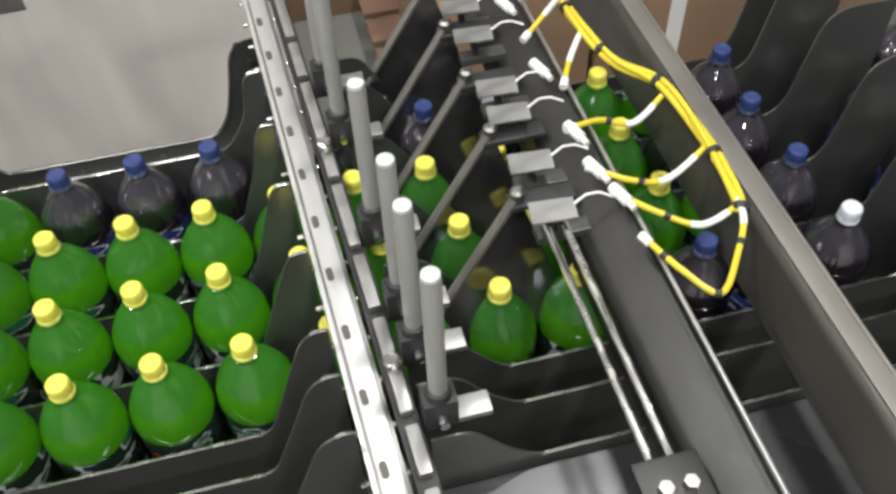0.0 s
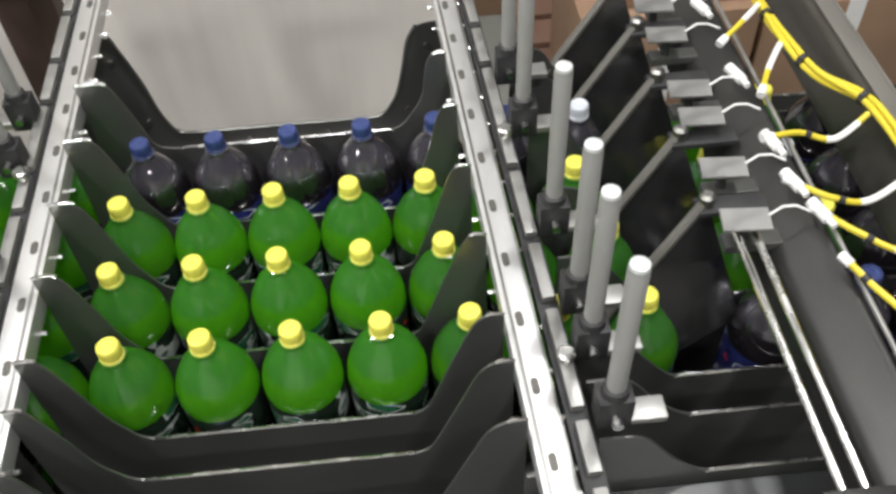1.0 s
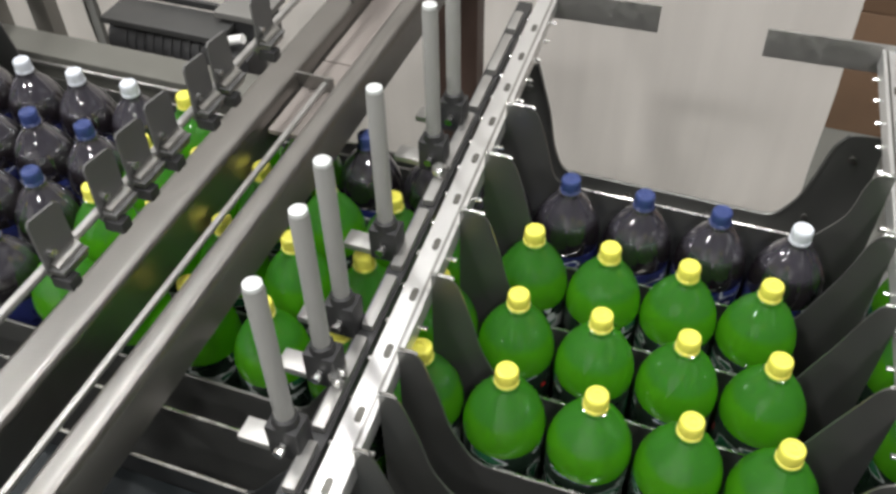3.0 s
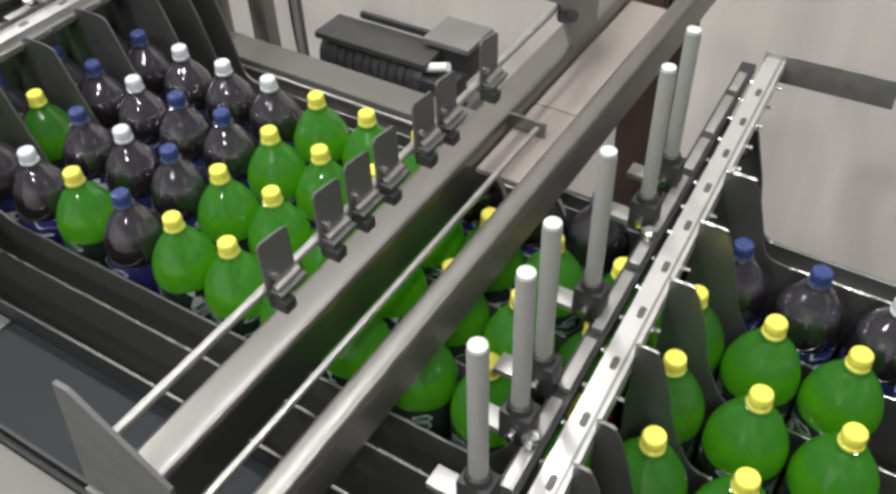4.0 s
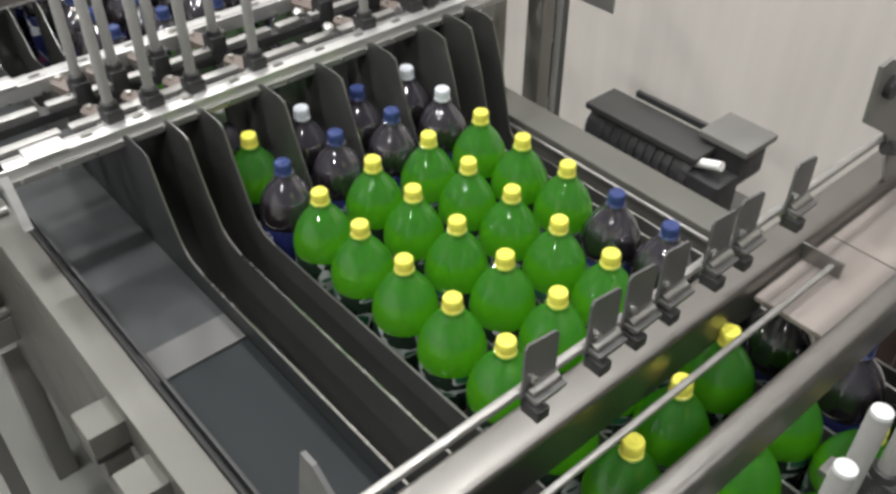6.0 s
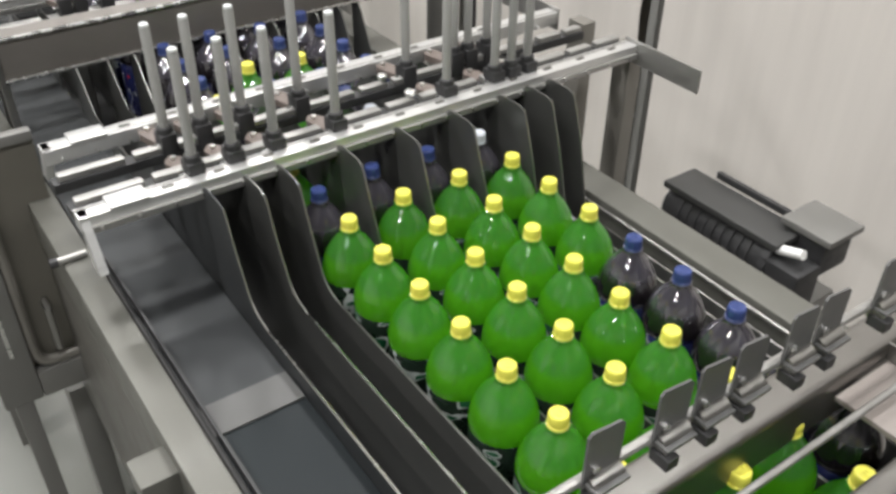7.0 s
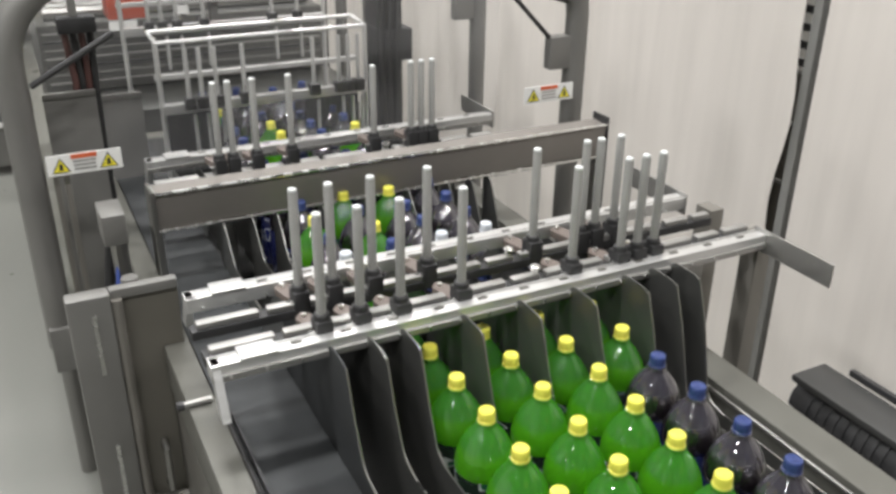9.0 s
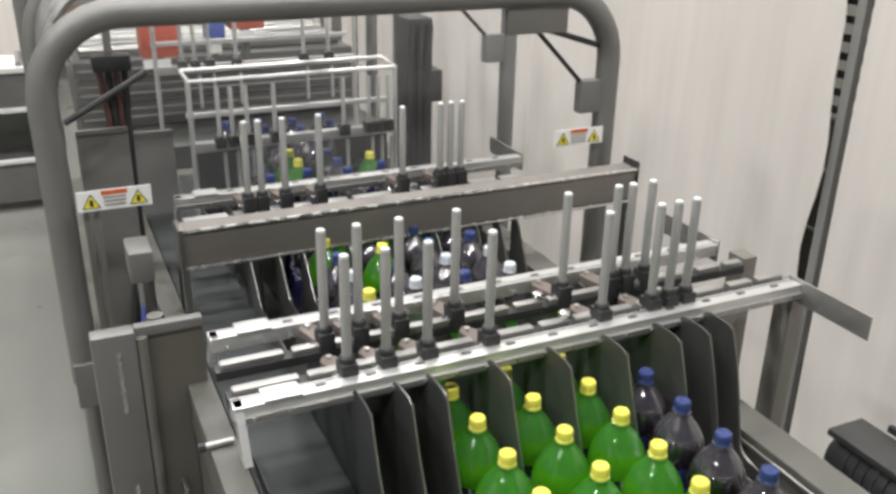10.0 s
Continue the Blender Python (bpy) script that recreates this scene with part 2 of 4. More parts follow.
# white sheeting hung behind the machine
def sheeting(x0, x1, y, amp, ragged, name="sheet_curtain"):
    bm = bmesh.new()
    n = int((x1 - x0) / 0.03)
    line = []
    for i in range(n + 1):
        x = x0 + (x1 - x0) * i / n
        w = math.sin(x * 9.0) * 0.5 + math.sin(x * 23.0 + 1.3) * 0.3 + math.sin(x * 4.1 + 0.5)
        line.append((x, y + amp * w))
    levels = [0.02 + 3.58 * k / 36 for k in range(37)]
    sides = []
    for side in (0.0, 0.004):
        sides.append([[bm.verts.new((x + (ragged * (0.7 * math.sin(z * 5.3) + 0.5 * math.sin(z * 11.0 + 1)) - 0.06 * max(0.0, z - 1.3) * (ragged > 0.01)) * (i == n),
                                     w + side + amp * 0.5 * math.sin(x * 6.1 + z * 0.9) * math.sin(z * 1.3), z)) for i, (x, w) in enumerate(line)] for z in levels])
    for a in sides:
        for lo, hi in zip(a, a[1:]):
            for i in range(n):
                bm.faces.new((lo[i], lo[i + 1], hi[i + 1], hi[i]))
    for i in range(len(levels) - 1):
        for j in (0, n):
            bm.faces.new((sides[0][i][j], sides[0][i + 1][j], sides[1][i + 1][j], sides[1][i][j]))
    return whole(name, bm, SHEETING, "off-white plastic sheeting hung in soft folds behind the machine", "curtain", "sheeting behind the machine", "structure")


sheeting(-9.0, -2.665, 1.75, 0.026, 0.022)
sheeting(-2.530, 0.032, 1.72, 0.012, 0.006)


# ---- conveyor deck and lanes ----
whole("conveyor_belt", B(-4.2, 2.2, -0.20, 0.60, DECK - 0.03, DECK), BELT, "dark modular conveyor belt under the bottles", "conveyor", kind="structure")

def divider(y, line, bright, bottom=-0.30, metal=None, skin=None):
    """line: the top edge from bar to bar, (x, height over the caps); bright: the level stretches where a rim adds the
    lamp glint.
    """
    ob = thing("lane_divider", "dark steel lane guide plate with a glint rim on its level top edge", "guide plate", "lane guide plates", (0, y, 0))
    edge = rounded([(x, Z0 + z) for x, z in line], 0.022)
    out = edge + [(edge[-1][0], Z0 + bottom), (edge[0][0], Z0 + bottom)]
    part("plate", slab(bmesh.new(), out, "y", -0.0015, 0.0015), skin or DARK, ob)
    # Bright rims on level stretches only, standing in for lamp glint on the plate edge.
    for x0, x1, z in bright:
        rim = [(x0, 0, Z0 + z - 0.002), (x0 + 0.004, 0, Z0 + z + 0.0005), (x1 - 0.004, 0, Z0 + z + 0.0005), (x1, 0, Z0 + z - 0.002)]
        part("rim", pipe(bmesh.new(), rim, 0.0023, 6), metal or EDGE, ob, "bright rim added for the lamp glint on the level edge")
    return ob


SKEW = 2.5         # degrees
GUIDES = [(-0.197, -0.110), (-0.124, -0.108)] + [(-0.061 + PITCH * k, -0.120) for k in range(4)] + [(0.427, -0.067)]
for y, mid in GUIDES:
    # bay between the two near cross bars: a level edge with a tall lobe at each end
    left, right = -0.558 - math.tan(radians(SKEW)) * y, -0.012 - math.tan(radians(SKEW)) * y
    divider(y, [(left, 0.069), (-0.530, 0.069), (-0.511, 0.010), (-0.494, -0.060), (-0.462, mid), (-0.108, mid), (-0.070, -0.010), (min(-0.045, right - 0.030), 0.058), (right - 0.020, 0.073), (right, 0.073)],
            [(-0.455, -0.120, mid), (left, -0.532, 0.069), (right - 0.020, right, 0.073)])
    # upstream bay: the lobes at its far end stand high
    up = mid + 0.026 if y < 0.1 else -0.105
    divider(y, [(0.076, 0.015), (0.125, 0.015), (0.165, -0.045), (0.205, up), (0.775, up), (0.797, -0.080), (0.822, 0.070), (0.850, 0.090), (0.940, 0.090)],
            [(0.21, 0.77, up)])
# far side plate with a wide rounded opening towards the sheeting
far_plate = divider(0.660, [(-0.660, -0.005), (-0.588, -0.008), (-0.560, -0.105), (-0.548, -0.180), (-0.528, -0.230), (-0.140, -0.232), (-0.110, -0.185), (-0.095, -0.125), (-0.083, -0.060), (-0.066, -0.034), (-0.010, -0.030)], [], bottom=-0.55)
lip = [(x, -0.004, Z0 + z) for x, z in rounded([(-0.588, -0.008), (-0.560, -0.105), (-0.548, -0.180), (-0.528, -0.230), (-0.140, -0.232), (-0.110, -0.185), (-0.095, -0.125), (-0.083, -0.060), (-0.066, -0.034)], 0.022)]
part("folded_lip", pipe(bmesh.new(), lip, 0.0035, 6), DARK, far_plate, "folded dark lip round the opening")
for x, z in ((-0.60, -0.06), (-0.575, -0.20), (-0.40, -0.26), (-0.25, -0.26), (-0.09, -0.22), (-0.05, -0.08)):
    part("bolt", P([(x, -0.0015, Z0 + z), (x, -0.007, Z0 + z)], 0.006, 8), STEEL, far_plate)
divider(0.497, [(0.076, 0.015), (0.125, 0.015), (0.205, -0.130), (0.775, -0.130), (0.797, -0.080), (0.822, 0.070), (0.850, 0.090), (0.940, 0.090)], [(0.21, 0.77, -0.130)])
for y, mid in GUIDES[:6] + [(0.427, -0.17), (0.497, -0.17), (0.555, -0.19)]:
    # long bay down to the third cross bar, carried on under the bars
    # The two nearest plates get the brighter glint rim.
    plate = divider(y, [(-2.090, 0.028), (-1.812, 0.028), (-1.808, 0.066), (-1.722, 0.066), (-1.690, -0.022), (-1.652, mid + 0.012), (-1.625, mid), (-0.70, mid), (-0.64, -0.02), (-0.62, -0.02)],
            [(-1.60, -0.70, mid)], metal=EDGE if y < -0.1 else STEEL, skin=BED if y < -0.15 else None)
    long_edge = rounded([(-1.722, Z0 + 0.064), (-1.690, Z0 - 0.022), (-1.652, Z0 + mid + 0.012), (-1.60, Z0 + mid)], 0.022)
    part("end_rim", pipe(bmesh.new(), [(x, 0, z) for x, z in long_edge], 0.0019, 6), STEEL, plate, "thin steel rim down the lobe")
    # downstream bays
    divider(y, [(-2.62, -0.02), (-2.58, -0.02), (-2.5, mid), (-2.25, mid), (-2.12, 0.02), (-2.095, 0.025)], [(-2.49, -2.26, mid)], metal=STEEL)
    divider(y, [(-3.3, mid), (-2.90, mid), (-2.82, -0.02), (-2.80, -0.02)], [(-3.29, -2.91, mid)], metal=STEEL)


# ---- cross bars ----
def cross_bar(x, zt, y0, y1, w=0.034, flip=1, slots=0.0915, toward=1, posts=False, skew=0.0):
    """Aluminium extrusion over the lanes: a slotted top, a groove and screws that hold the guide plates."""
    ob = thing("cross_bar", "bright aluminium extrusion with slotted holes across the lanes", "rail", "cross bars", (x, 0, Z0 + zt))
    ob.rotation_euler.z = radians(skew)
    part("profile", B(-w / 2, w / 2, y0, y1, -0.030, 0.0, 0.003), ALU, ob)
    part("groove", B(-flip * w * 0.28 - 0.0018, -flip * w * 0.28 + 0.0018, y0 + 0.001, y1 - 0.001, -0.004, 0.0006), STEEL, ob, "dull groove along the top")
    part("lip", B(flip * w / 2 - 0.001, flip * w / 2 + 0.006, y0, y1, -0.030, -0.018, 0.001), ALU_DULL, ob)
    part("end_bracket", B(*sorted((-toward * 0.02, toward * 0.20)), y1, y1 + 0.004, -0.045, 0.008, 0.001), ALU_DULL, ob, "flat pale end bracket")
    part("near_bracket", slab(bmesh.new(), [(-toward * 0.016, 0.0), (toward * 0.014, 0.0), (toward * 0.062, -0.085), (toward * 0.032, -0.085)], "y", y0 + 0.002, y0 + 0.016), ALU, ob, "bright sloping end bracket")
    part("slide_block", B(-w / 2 - 0.004, w / 2 + 0.004, y0 + 0.05, y0 + 0.115, 0.0, 0.006, 0.002), ALU, ob)
    for px in (-0.215, -0.055) if posts else ():
        part("upright", B(px, px + 0.052, y1 + 0.005, y1 + 0.045, -0.80, -0.015, 0.003), RIMGREY, ob, "grey steel upright behind the bar")
    y = y0 + 0.06
    while y < y1 - 0.04:
        s = slab(bmesh.new(), [(0.0045 * math.cos(a), y + (0.006 if math.sin(a) > 0 else -0.006) + 0.0045 * math.sin(a)) for a in [i * math.pi / 8 for i in range(16)]], "z", -0.002, 0.0012)
        part("slot", s, SIDEGREY_FRAME, ob, "dark slotted hole")
        y += slots
    y = y0 + 0.03
    while y < y1 - 0.02:
        part("screw", P([(-w / 2 - 0.010, y, -0.022), (w / 2 + 0.010, y, -0.022)], 0.003, 6), EDGE, ob)
        y += PITCH / 2
    return ob


def pin(x, y, zb, zt, r=0.0105, side=1):
    ob = thing("locating_pin", "light grey nylon handle pin standing in a black clamp", "pin", "locating pins", (x, y, Z0 + zb))
    h = zt - zb
    part("rod", lathe(bmesh.new(), [(0, 0), (r, 0), (r, h - 0.005), (r - 0.002, h - 0.001), (r - 0.0025, h - 0.001), (0, h - 0.001)], 16), PINM, ob)
    part("end_cap", lathe(bmesh.new(), [(0, h - 0.001), (r * 0.93, h - 0.001), (r * 0.9, h + 0.003), (r * 0.5, h + 0.005), (0, h + 0.0055)], 16), PINTOP, ob, "pale worn end")
    bm = B(-0.019, 0.019, -0.015, 0.015, -0.035, 0.016, 0.003)
    part("clamp", bm, BLACK, ob, "black plastic clamp block")
    part("tongue", B(*sorted((side * 0.018, side * 0.058)), -0.015, 0.013, -0.030, -0.020, 0.002), ALU_DULL, ob, "pale flat tongue")
    part("lock_screw", P([(0.0, -0.016, -0.01), (0.0, -0.028, -0.01)], 0.006, 8), EDGE, ob)
    part("boss", lathe(bmesh.new(), [(0.0, 0.015), (0.0155, 0.015), (0.014, 0.026), (0.0115, 0.028), (0, 0.028)], 14), BLACK, ob)
    return ob


def pin_rail(x, zt, y0, y1, w=0.016, skew=0.0):
    ob = thing("pin_rail", "dark rail with pale rounded slide bars that carries the clamps", "rail", "pin rails", (x, 0, Z0 + zt))
    ob.rotation_euler.z = radians(skew)
    part("strip", B(-w / 2 - 0.006, w / 2 + 0.004, y0, y1, -0.030, -0.012, 0.002), BLACK, ob, "black base strip")
    y, k = y0 + 0.01, 0
    while y < y1 - 0.05:
        e = min(y + (0.115, 0.062, 0.135, 0.088)[k % 4], y1 - 0.005)
        part("slide_bar", B(-w / 2, w / 2, y, e, -0.012, 0.0, 0.004), ALU_DULL, ob, "pale slide bar")
        y, k = e + 0.016, k + 1
    for y in (y0 + 0.28, y0 + 0.66):
        part("knob", lathe(bmesh.new(), [(0, 0.0), (0.007, 0.0), (0.007, 0.006), (0.011, 0.007), (0.011, 0.014), (0.008, 0.017), (0, 0.017)], 14, (0, y, 0)), EDGE, ob, "small bright thumb screw")
    return ob


Y0, Y1 = -0.385, 0.80
# the two near bars stand slightly askew to the lanes
cross_bar(0.008, 0.045, Y0, Y1, toward=-1, skew=SKEW)
pin_rail(0.050, 0.035, Y0, Y1, skew=SKEW)
cross_bar(-0.575, 0.045, Y0, Y1, flip=-1, skew=SKEW)
pin_rail(-0.617, 0.035, Y0, Y1, skew=SKEW)
for x, y in ((0.076, 0.108), (0.083, -0.018), (0.086, -0.084), (0.092, -0.174), (0.066, 0.30), (0.062, 0.42)):
    pin(x, y, 0.055, 0.275)
for x, y in ((-0.645, 0.12), (-0.645, -0.015), (-0.635, -0.09), (-0.63, -0.19), (-0.65, 0.31), (-0.655, 0.41)):
    pin(x, y, 0.055, 0.28, side=-1)
cross_bar(-1.828, 0.07, -0.40, 0.82, w=0.036, posts=True)
pin_rail(-1.872, 0.072, -0.40, 0.82, 0.02)
pin_rail(-1.975, 0.066, -0.40, 0.80, 0.02)
cross_bar(-2.075, 0.07, -0.39, 0.80, w=0.036, flip=-1, toward=-1)
for y in (-0.193, -0.120, -0.041, 0.084, 0.333, 0.452, 0.494, 0.537):
    pin(-1.852, y, 0.075, 0.289, 0.0090, -1)
for y in (-0.194, -0.127, -0.045, 0.072, 0.319, 0.440, 0.476, 0.526):
    pin(-1.978, y, 0.072, 0.287, 0.0090, -1)


# ---- transfer beams ----
def beam(x0, x1, zb, zt, y0, y1, lip=0.012):
    ob = thing("cross_beam", "brushed stainless steel channel beam across the machine", "beam", "cross beams", (0, 0, Z0))
    part("web", B(x0, x1, y0, y1, zb, zb + 0.004), STEEL_Y, ob)
    part("flange", B(x0, x0 + 0.003, y0, y1, zb, zt, 0.001), STEEL_Y, ob)
    part("flange", B(x1 - 0.003, x1, y0, y1, zb, zt, 0.001), STEEL_Y, ob)
    part("end_plate", B(x0 - 0.004, x1 + 0.004, y0 - 0.005, y0, zb - 0.06, zt), FRAME, ob)
    part("end_plate", B(x0 - 0.004, x1 + 0.004, y1, y1 + 0.005, zb - 0.06, zt), FRAME, ob)
    return ob


def channel(x0, x1, zb, zt, y0, y1):
    """Pressed channel with a rounded bright edge on each side."""
    ob = thing("cross_beam", "brushed stainless steel channel beam across the machine", "beam", "cross beams", (0, 0, Z0))
    line = rounded([(x0, zb - 0.02), (x0, zt), (x1, zt), (x1, zb - 0.02)], 0.012)
    part("skin", ribbon(bmesh.new(), line, -0.003, "y", y0, y1), STEEL_Y, ob)
    part("end_plate", B(x0 - 0.004, x1 + 0.004, y0 - 0.006, y0, zb - 0.07, zt + 0.004, 0.001), FRAME, ob)
    part("end_plate", B(x0 - 0.004, x1 + 0.004, y1, y1 + 0.006, zb - 0.07, zt + 0.004, 0.001), FRAME, ob)
    return ob


# beams between the first two bays
channel(-0.978, -0.922, 0.0, 0.058, -0.40, 0.95)
channel(-0.765, -0.733, 0.14, 0.180, -0.40, 0.95)
ob = thing("guide_rod", "thin bright steel rod between two beams", "rod", "", (0, 0, Z0))
part("rod", P([(-0.875, -0.395, 0.043), (-0.875, 0.42, 0.043)], 0.005), ALU_DULL, ob)
for y in (-0.396, 0.42):
    part("bracket", B(-0.94, -0.860, y - 0.004, y, 0.030, 0.056), STEEL, ob)
# upstream beams
def face_beam(line, y0, y1, rim, rim_metal, skin):
    """A bent dark steel sheet across the lanes with a bright rolled rim."""
    ob = thing("sheet_beam", "dark bent steel sheet beam with a bright rolled rim", "beam", "sheet beams", (0, 0, Z0))
    part("sheet", ribbon(bmesh.new(), rounded(line, 0.010), 0.003, "y", y0, y1), skin, ob)
    part("rim", P([(rim[0], y0, rim[1]), (rim[0], y1, rim[1])], 0.0032, 8), rim_metal, ob, "bright rolled rim")
    part("end_plate", B(line[0][0] - 0.004, rim[0] + 0.008, y0 - 0.006, y0, -0.17, rim[1], 0.001), FRAME, ob)
    part("end_plate", B(line[0][0] - 0.004, rim[0] + 0.008, y1, y1 + 0.006, -0.17, rim[1], 0.001), FRAME, ob)
    return ob


SHEETSTEEL = mat("grey_sheet_steel", (0.062, 0.062, 0.06), 0.42, 0.75, 0.14, 40, streak=(10, 1, 10))
face_beam([(0.318, 0.0), (0.325, 0.055), (0.383, 0.085), (0.388, 0.02)], -0.40, 0.95, (0.386, 0.090), ALU_DULL, SHEETSTEEL)
rb = face_beam([(0.524, -0.025), (0.529, 0.078), (0.558, 0.086), (0.561, 0.02)], -0.40, 0.95, (0.560, 0.088), RIMGREY, mat("warm_grey_sheet", (0.088, 0.083, 0.073), 0.45, 0.35, 0.14, 14))
part("top_strip", B(0.531, 0.556, -0.399, 0.949, 0.088, 0.0915, 0.001), RIMGREY, rb, "pale flat top strip")


# flap row over the long bay
FLAPGREY = mat("flap_grey", (0.13, 0.13, 0.128), 0.42, 0.3, 0.12, 20)


def flap_row(x, zr, ys, y0, y1, name="flap_row"):
    ob = thing(name, "row of grey flaps clamped on a bright steel rod", "flaps", "", (x, 0, Z0 + zr))
    part("rod", P([(0, y0, 0), (0, y1, 0)], 0.006), ALU_DULL, ob, "bright steel rod")
    for y in ys:
        f = part("flap", slab(bmesh.new(), [(y - 0.025, -0.004), (y + 0.024, -0.004), (y + 0.024, 0.060), (y + 0.018, 0.066), (y - 0.021, 0.071), (y - 0.025, 0.066)], "x", 0.004, 0.007), FLAPGREY, ob, "grey sheet flap")
        part("collar", P([(0.008, y - 0.020, -0.006), (0.008, y + 0.022, -0.006)], 0.0145, 14), STEEL, f, "steel clamp collar")
        part("bolt", P([(0.007, y - 0.012, 0.018), (0.012, y - 0.012, 0.018)], 0.005, 8), EDGE, f)
        part("foot", B(0.007, 0.026, y - 0.023, y + 0.022, -0.002, 0.002, 0.001), FLAPGREY, f, "folded foot of the flap")
        part("clip", B(0.004, 0.030, y - 0.024, y - 0.006, -0.026, -0.010, 0.002), BLACK, f)
    return ob


fr = flap_row(-0.932, 0.158, (-0.127, -0.030, 0.030, 0.090, 0.178, 0.235, 0.352), -0.395, 0.66)
part("end_bracket", slab(bmesh.new(), [(-0.012, 0.10), (0.006, 0.10), (0.105, 0.02), (0.105, -0.13), (-0.06, -0.13)], "y", -0.400, -0.395), FLAPGREY, fr, "folded grey end bracket")
part("bearing", slab(bmesh.new(), [(0.474, 0.157), (0.500, 0.160), (0.744, 0.013), (0.740, -0.100), (0.640, -0.100), (0.575, 0.014), (0.483, 0.070)], "x", 0.004, 0.010), FRAME, fr, "grey bearing plate")
part("bearing_hub", P([(0.010, 0.515, 0.115), (0.020, 0.515, 0.115)], 0.016, 14), BLACK, fr)
part("cylinder", P([(0.012, 0.585, -0.012), (0.012, 0.625, -0.030)], 0.011, 12), BLACK, fr)
SHIELD = mat("smoked_sheet", (0.25, 0.222, 0.205), 0.4, 0, 0.08, 10)
for y0, y1 in ((0.30, 0.497), (0.500, 0.90)):
    part("shield", B(0.014, 0.135, y0, y1, -0.138, -0.130, 0.001), SHIELD, fr, "pale plastic shield between the beams")


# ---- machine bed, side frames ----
# Darker, slightly bluer bed colour on the infeed side of the joint strip.
BED_LOW = mat("dark_bed_steel", (0.012, 0.016, 0.018), 0.45, 0.3, 0.3, 3, spec=0.3)
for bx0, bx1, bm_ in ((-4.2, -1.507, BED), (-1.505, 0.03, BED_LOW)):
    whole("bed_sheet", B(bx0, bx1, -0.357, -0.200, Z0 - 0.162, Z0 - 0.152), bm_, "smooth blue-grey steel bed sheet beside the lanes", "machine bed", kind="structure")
whole("bed_sheet", B(0.05, 2.2, -0.357, -0.206, Z0 - 0.112, Z0 - 0.098), mat("upstream_bed_steel", (0.050, 0.052, 0.053), 0.30, 0.4, 0.3, 5), "smooth grey steel bed sheet beside the infeed lanes", "machine bed", kind="structure")
for x in (-1.505,):
    whole("joint_strip", B(x - 0.034, x + 0.034, -0.352, -0.201, Z0 - 0.152, Z0 - 0.148), mat("joint_tape", (0.092, 0.092, 0.090), 0.45, 0.1, 0.10, 20), "grey joint strip across the bed sheet", "strip")
for x0, x1 in ((-2.00, -1.03), (-0.99, -0.64)):
    whole("edge_seal", pipe(bmesh.new(), [(x0, -0.357, Z0 - 0.139), (x1, -0.357, Z0 - 0.139)], 0.0045, 8), RUBBER, "black rubber edge seal along the bed", "seal")
    whole("edge_strip", B(x0, x1, -0.347, -0.342, Z0 - 0.152, Z0 - 0.136), BLACK, "thin black strip along the bed sheet", "strip")
RAILGREY = mat("rail_grey", (0.128, 0.127, 0.112), 0.42, 0.2, 0.1, 10)
whole("near_rail", B(-4.2, 2.2, -0.416, -0.362, Z0 - 0.24, Z0 - 0.140, 0.005), RAILGREY, "light grey flat side rail", "machine frame", kind="structure")
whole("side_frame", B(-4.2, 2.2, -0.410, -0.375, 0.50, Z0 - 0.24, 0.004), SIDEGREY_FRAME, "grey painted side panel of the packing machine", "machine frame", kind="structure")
whole("far_rail", B(-4.2, -0.98, 0.605, 0.685, Z0 - 0.26, Z0 - 0.175, 0.006), RAILGREY, "light grey flat side rail beyond the lanes", "machine frame", kind="structure")
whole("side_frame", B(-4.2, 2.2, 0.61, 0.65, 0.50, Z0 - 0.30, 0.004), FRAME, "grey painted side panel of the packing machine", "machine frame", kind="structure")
whole("far_rod", P([(-1.75, 0.590, Z0 - 0.185), (-0.98, 0.590, Z0 - 0.185)], 0.005, 8), STEEL, "thin bright rod along the far rail", "rod")
for y in (-0.42, 0.63):
    for x in (-3.9, -2.4, -0.8, 0.8, 2.0):
        whole("frame_leg", B(x - 0.04, x + 0.04, y - 0.03, y + 0.03, 0.0, 0.52, 0.005), FRAME, "grey painted machine leg on the floor", "machine leg", "machine legs")
for x in (-1.49, -1.35, -1.19):
    blk = thing("rail_block", "small grey clamp block under the side rail", "clamp", "rail blocks", (x, -0.415, Z0 - 0.20))
    part("body", B(-0.032, 0.032, -0.058, 0.0, -0.02, 0.03, 0.006), RAILGREY, blk)
    # Black layer added to darken the block's lower edge.
    part("under_layer", B(-0.030, 0.030, -0.056, -0.002, -0.032, -0.02), RUBBER, blk, "black layer added under the block")
    part("foot", B(-0.026, 0.026, -0.048, -0.004, -0.075, -0.032, 0.003), SIDEGREY_FRAME, blk)
for x in (-2.02, -2.38):
    knob = thing("stop_pin", "short steel stop pin with a black tip on the side panel", "stop pin", "stop pins", (x, -0.395, Z0 - 0.133))
    part("stem", P([(0, 0.025, 0), (0, -0.028, 0)], 0.007, 8), ALU_DULL, knob)
    part("tip", P([(0, -0.028, 0), (0, -0.042, 0)], 0.0095, 8), BLACK, knob)


# ---- drive motor beyond the far rail ----
mo = thing("drive_motor", "black gear motor under a grey cover beside the far rail", "motor", "", (-1.50, 0.86, Z0 - 0.25))
part("body", P([(-0.13, 0.0, -0.02), (0.12, 0.0, -0.02)], 0.055, 20), BLACK, mo, "black ribbed motor body")
for k in range(9):
    part("fin", P([(-0.11 + k * 0.024, 0, -0.02), (-0.102 + k * 0.024, 0, -0.02)], 0.060, 16), BLACK, mo)
